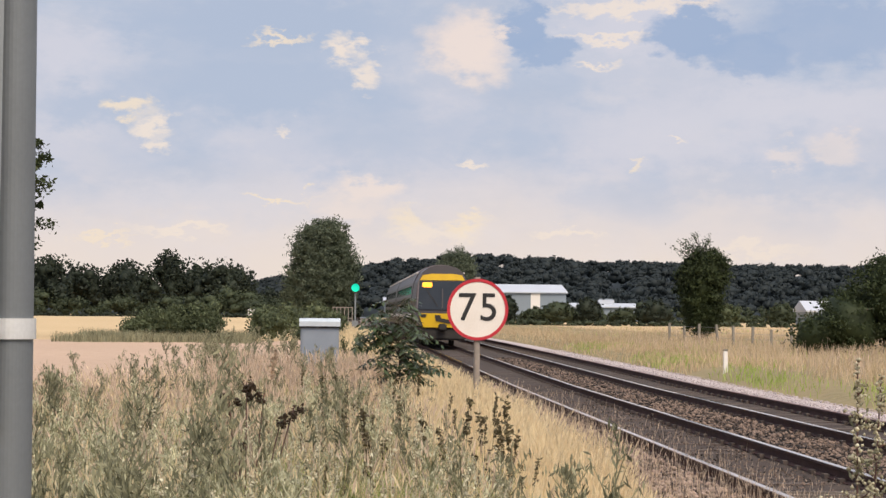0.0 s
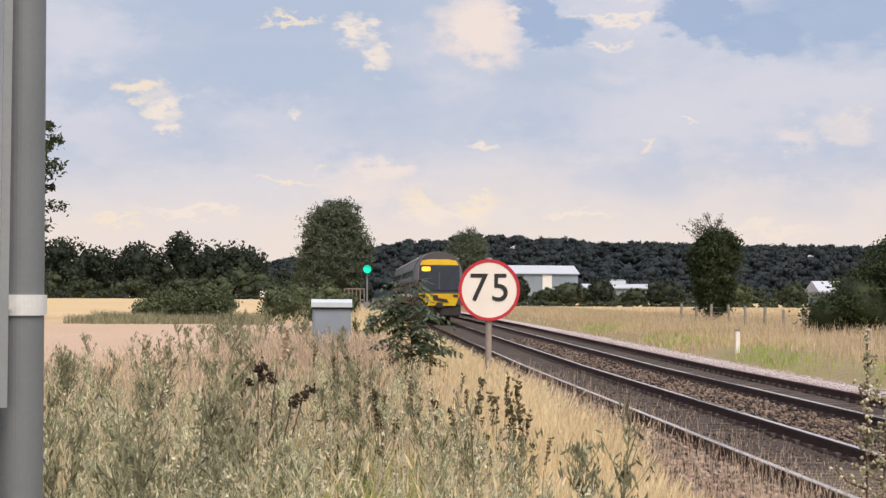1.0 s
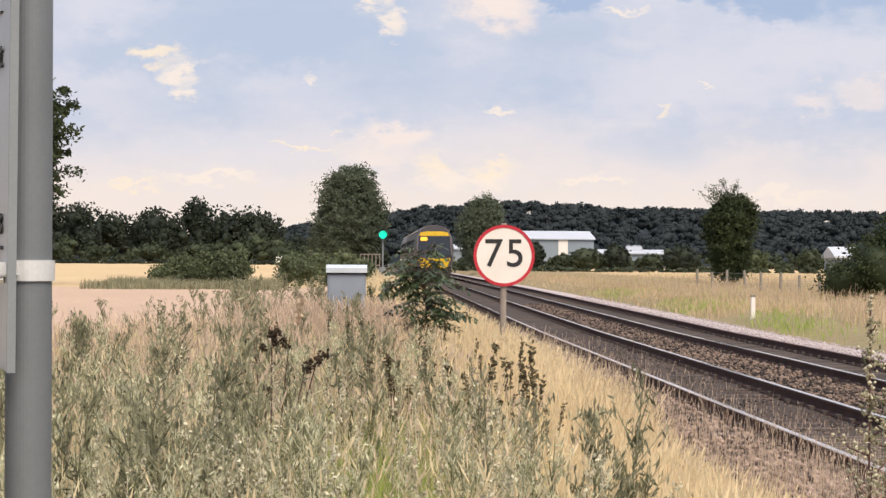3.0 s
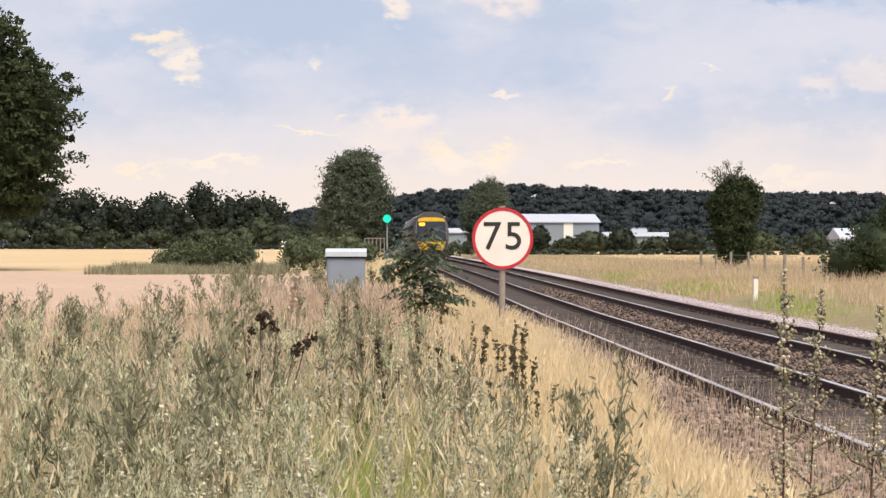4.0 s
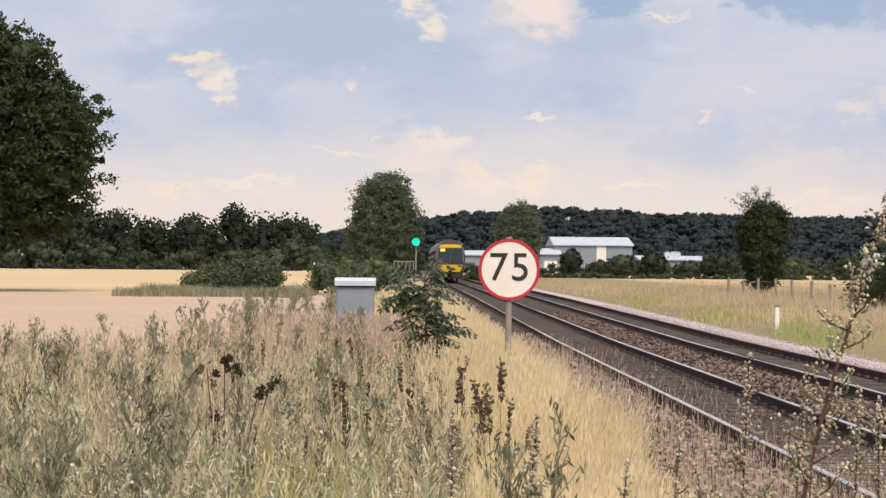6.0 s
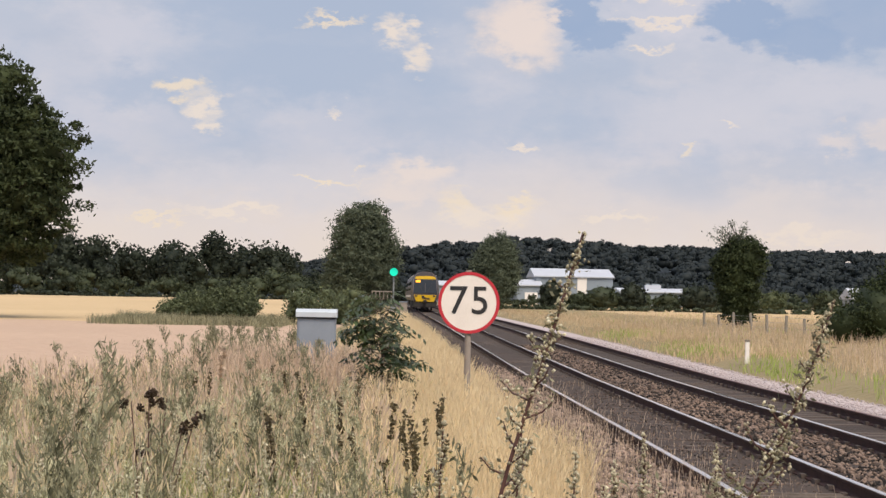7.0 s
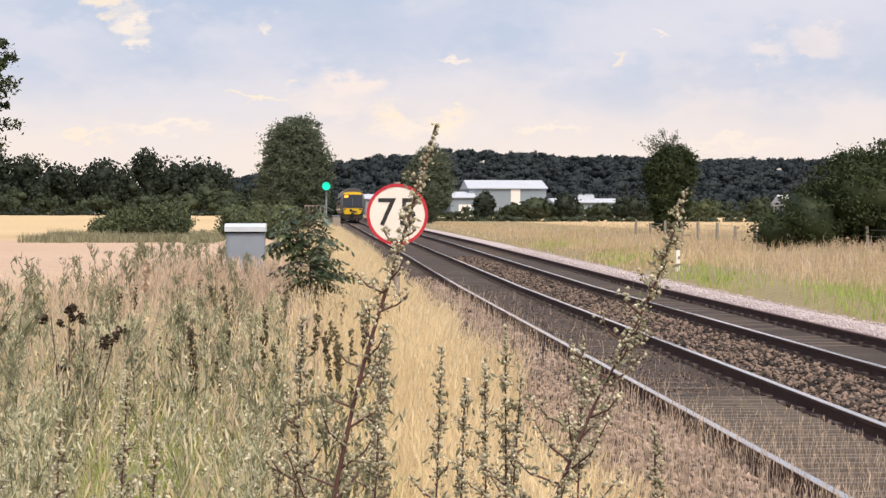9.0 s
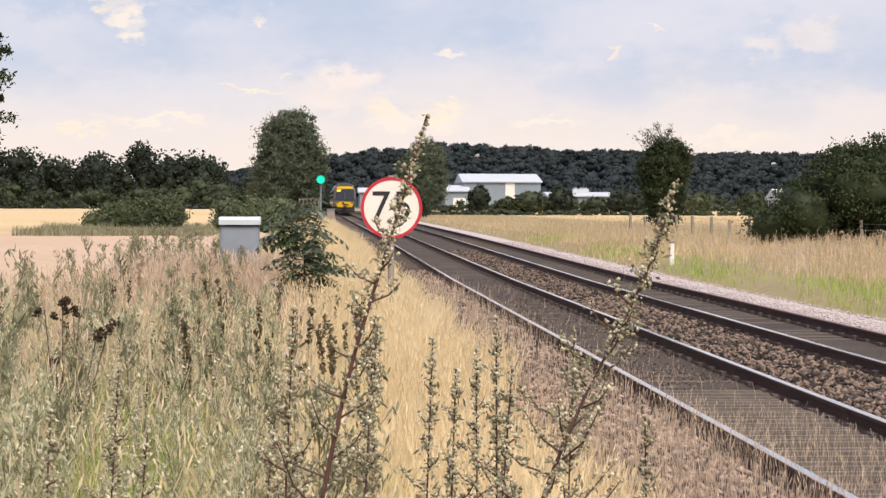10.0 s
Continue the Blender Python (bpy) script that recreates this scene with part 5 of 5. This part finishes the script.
def build_stalk(x, y, line, shoots, label, girth=0.0040, reach=0.10):
    """A flowering mugwort close by: a reddish stem, rising side shoots, small buds and narrow leaves. The line is given from its foot."""
    g = near(x, y)
    root = thing("mugwort_stalk", x, y, g, label=label, category="weed", group="flowering mugwort stalks")
    line = np.array(line, float)
    t = np.concatenate([[0], np.cumsum(np.linalg.norm(np.diff(line, axis=0), axis=1))])
    t /= t[-1]
    tt = np.linspace(0, 1, 40)
    fine = np.stack([np.interp(tt, t, line[:, i]) for i in range(3)], 1)
    fine[1:-1] = (fine[:-2] + 2 * fine[1:-1] + fine[2:]) / 4
    v, f = tube_arrays(fine, girth * (1.1 - 0.85 * tt), 7)
    child(new("stem", mesh_of("stem", v, f, M_STEM, True)), root, "dark reddish stem")
    buds, leaves = [], []
    for q in np.linspace(0.90, 1.0, 34):
        p = np.array([np.interp(q, tt, fine[:, i]) for i in range(3)])
        buds.append(p + rng.normal(0, 0.0052 - 0.0035 * (q - 0.9) / 0.1, (4, 3)))
    for k in range(shoots):
        s = 0.66 + 0.325 * (k + rng.uniform(0.1, 0.9)) / shoots
        a = np.array([np.interp(s, tt, fine[:, i]) for i in range(3)])
        an = k * 2.4 + rng.uniform(-0.5, 0.5)
        ln = (0.011 + reach * min(1.0, max(0.0, (0.97 - s) / 0.20)) ** 1.2) * rng.uniform(0.7, 1.25)
        e = a + np.array([math.cos(an) * ln * 0.8, math.sin(an) * ln * 0.8, ln * rng.uniform(0.45, 0.85)])
        mid = (a + e) / 2 + np.array([math.cos(an), math.sin(an), -0.6]) * ln * 0.10
        v, f = tube_arrays([a, mid, e], [0.0014, 0.0010, 0.0005], 5)
        child(new("shoot", mesh_of("shoot", v, f, M_STEM, True)), root)
        steps = max(4, int(ln / 0.0058))
        for q in np.linspace(0.12, 1.0, steps):
            c = a * (1 - q) ** 2 + 2 * mid * q * (1 - q) + e * q * q
            buds.append(c + rng.normal(0, 0.0034, (3, 3)))
        leaves.append(a + (e - a) * rng.uniform(0, 0.9, (7, 1)) + rng.normal(0, 0.006, (7, 3)))
    v, f = lump_arrays(np.concatenate(buds), 0.0022)
    tagged(child(new("bud_cluster", mesh_of("bud_cluster", v, f, M_BUD)), root, "tiny pale grey-green flower buds"), kind="stuff")
    low = fine[(tt > 0.3) & (tt < 0.8)]
    leaves.append(np.repeat(low, 4, 0) + rng.normal(0, 0.015, (len(low) * 4, 3)))
    v, f = leaf_arrays(np.concatenate(leaves), 0.012, 0.30)
    tagged(child(new("leaves", mesh_of("leaves", v, f, M_MUGDARK)), root), kind="stuff")


build_stalk(0.83, 2.0, [(0, 0, 0), (0.03, 0, 0.8), (0.085, 0, 1.55), (0.12, 0, 1.72), (0.165, 0, 1.86), (0.2, 0, 1.98)], 40, "tall flowering mugwort with a dark reddish stem", 0.0058, 0.085)
build_stalk(1.02, 2.0, [(0, 0, 0), (0.06, 0, 0.9), (0.115, 0, 1.55), (0.17, 0, 1.69), (0.24, 0, 1.82), (0.275, 0, 1.93)], 50, "flowering mugwort leaning towards the track", 0.0050, 0.105)
for k in range(17):
    sx, sy = 0.56 + 0.044 * k + rng.normal(0, 0.02), 1.95 + rng.uniform(0.0, 0.5)
    top, bend = rng.uniform(1.60, 1.71) + (0.09 if k > 6 else 0.0), rng.uniform(-0.02, 0.09)
    build_stalk(sx, sy, [(0, 0, 0), (bend * 0.3, 0, 0.8), (bend * 0.7, 0, top * 0.85), (bend, 0, top)], 24, "short bushy flowering mugwort", 0.0034, rng.uniform(0.07, 0.12))


def build_dock():
    g = near(-0.5, 10.9)
    root = thing("dock_plant", -0.5, 10.9, g, label="dead dock plant with dark brown seed heads", category="weed")
    stems, seeds = [], []
    for k, (dx, top) in enumerate(((0.0, 1.36), (0.1, 1.30), (-0.1, 1.28), (0.2, 1.17), (0.27, 1.22), (-0.04, 1.02))):
        line = [(dx * 0.1, 0, 0), (dx * 0.5, 0.02, top * 0.6), (dx, 0, top)]
        stems.append(tube_arrays(line, [0.006, 0.005, 0.003], 5))
        for j in range(3):
            c = np.array([dx + rng.normal(0, 0.03), rng.normal(0, 0.03), top - abs(rng.normal(0, 0.03))])
            seeds.append(c + rng.normal(0, 0.011, (26, 3)))
    v, f = join_arrays(stems)
    child(new("stem", mesh_of("stem", v, f, M_STEM)), root)
    v, f = lump_arrays(np.concatenate(seeds), 0.0088)
    tagged(child(new("seed_cluster", mesh_of("seed_cluster", v, f, M_DOCK)), root, "dark brown seed heads"), kind="stuff")


build_dock()


def build_sapling():
    """A young tree with long feathered leaves, among the grass before the train's track."""
    x, y = 0.84, 23.7
    g = near(x, y)
    root = thing("sapling", x, y, g, label="young dark green sapling with feathered leaves in the grass", category="sapling")
    h = np.linspace(0, 1, 6)
    stem = np.stack([-0.08 * h, 0.02 * np.sin(4 * h), h * 1.85], 1)
    v, f = tube_arrays(stem, 0.020 * (1.1 - h), 7)
    child(new("stem", mesh_of("stem", v, f, M_BARK, True)), root)
    twigs, lv = [], []
    for k in range(135):
        s = min(1.0, max(0.36, rng.normal(0.66, 0.20)))
        a = np.array([np.interp(s, h, stem[:, i]) for i in range(3)])
        an = k * 2.4 + rng.uniform(-0.4, 0.4)
        reach = rng.uniform(0.22, 0.62) * (1.0 - 0.45 * abs(s - 0.62))
        e = a + np.array([math.cos(an) * reach, math.sin(an) * reach, reach * rng.uniform(-0.45, 0.40)])
        mid = (a + e) / 2 + (0, 0, 0.10 + 0.05 * s)
        twigs.append(tube_arrays([a, (a + 2 * mid + e) / 4, e], [0.005, 0.0035, 0.0015], 4))
        d = (e - mid) / np.linalg.norm(e - mid)
        side = np.cross(d, (0, 0, 1.0))
        side /= np.linalg.norm(side)
        for q in np.linspace(0.38, 1.0, 6):
            c = a * (1 - q) ** 2 + 2 * mid * q * (1 - q) + e * q * q
            for sgn in (-1, 1):
                tip = c + side * sgn * rng.uniform(0.07, 0.11) + d * 0.045 + np.array([0, 0, -0.03 + rng.normal(0, 0.025)])
                b = np.cross(tip - c, (0, 0, 1.0)) + rng.normal(0, 0.035, 3)
                b = b / np.linalg.norm(b) * 0.021
                m = c * 0.45 + tip * 0.55
                lv.append(np.array([c, m + b, tip, m - b]))
    v, f = join_arrays(twigs)
    child(new("branching", mesh_of("branching", v, f, M_BARK)), root)
    v = np.concatenate(lv)
    child(new("leaves", mesh_of("leaves", v, np.arange(len(v)).reshape(-1, 4), M_ELDER)), root)


build_sapling()


# ---- what moves ----
def motions():
    """The train draws away along its straight track at a steady pace."""
    rows = []
    for k in range(11):
        y = 87.6 + 13.85 * k
        dx, dz = (float(q) for q in track_shift(y))
        rows.append((float(k), pose(4.918 + dx, y, dz)))
    walk(train, rows)


motions()
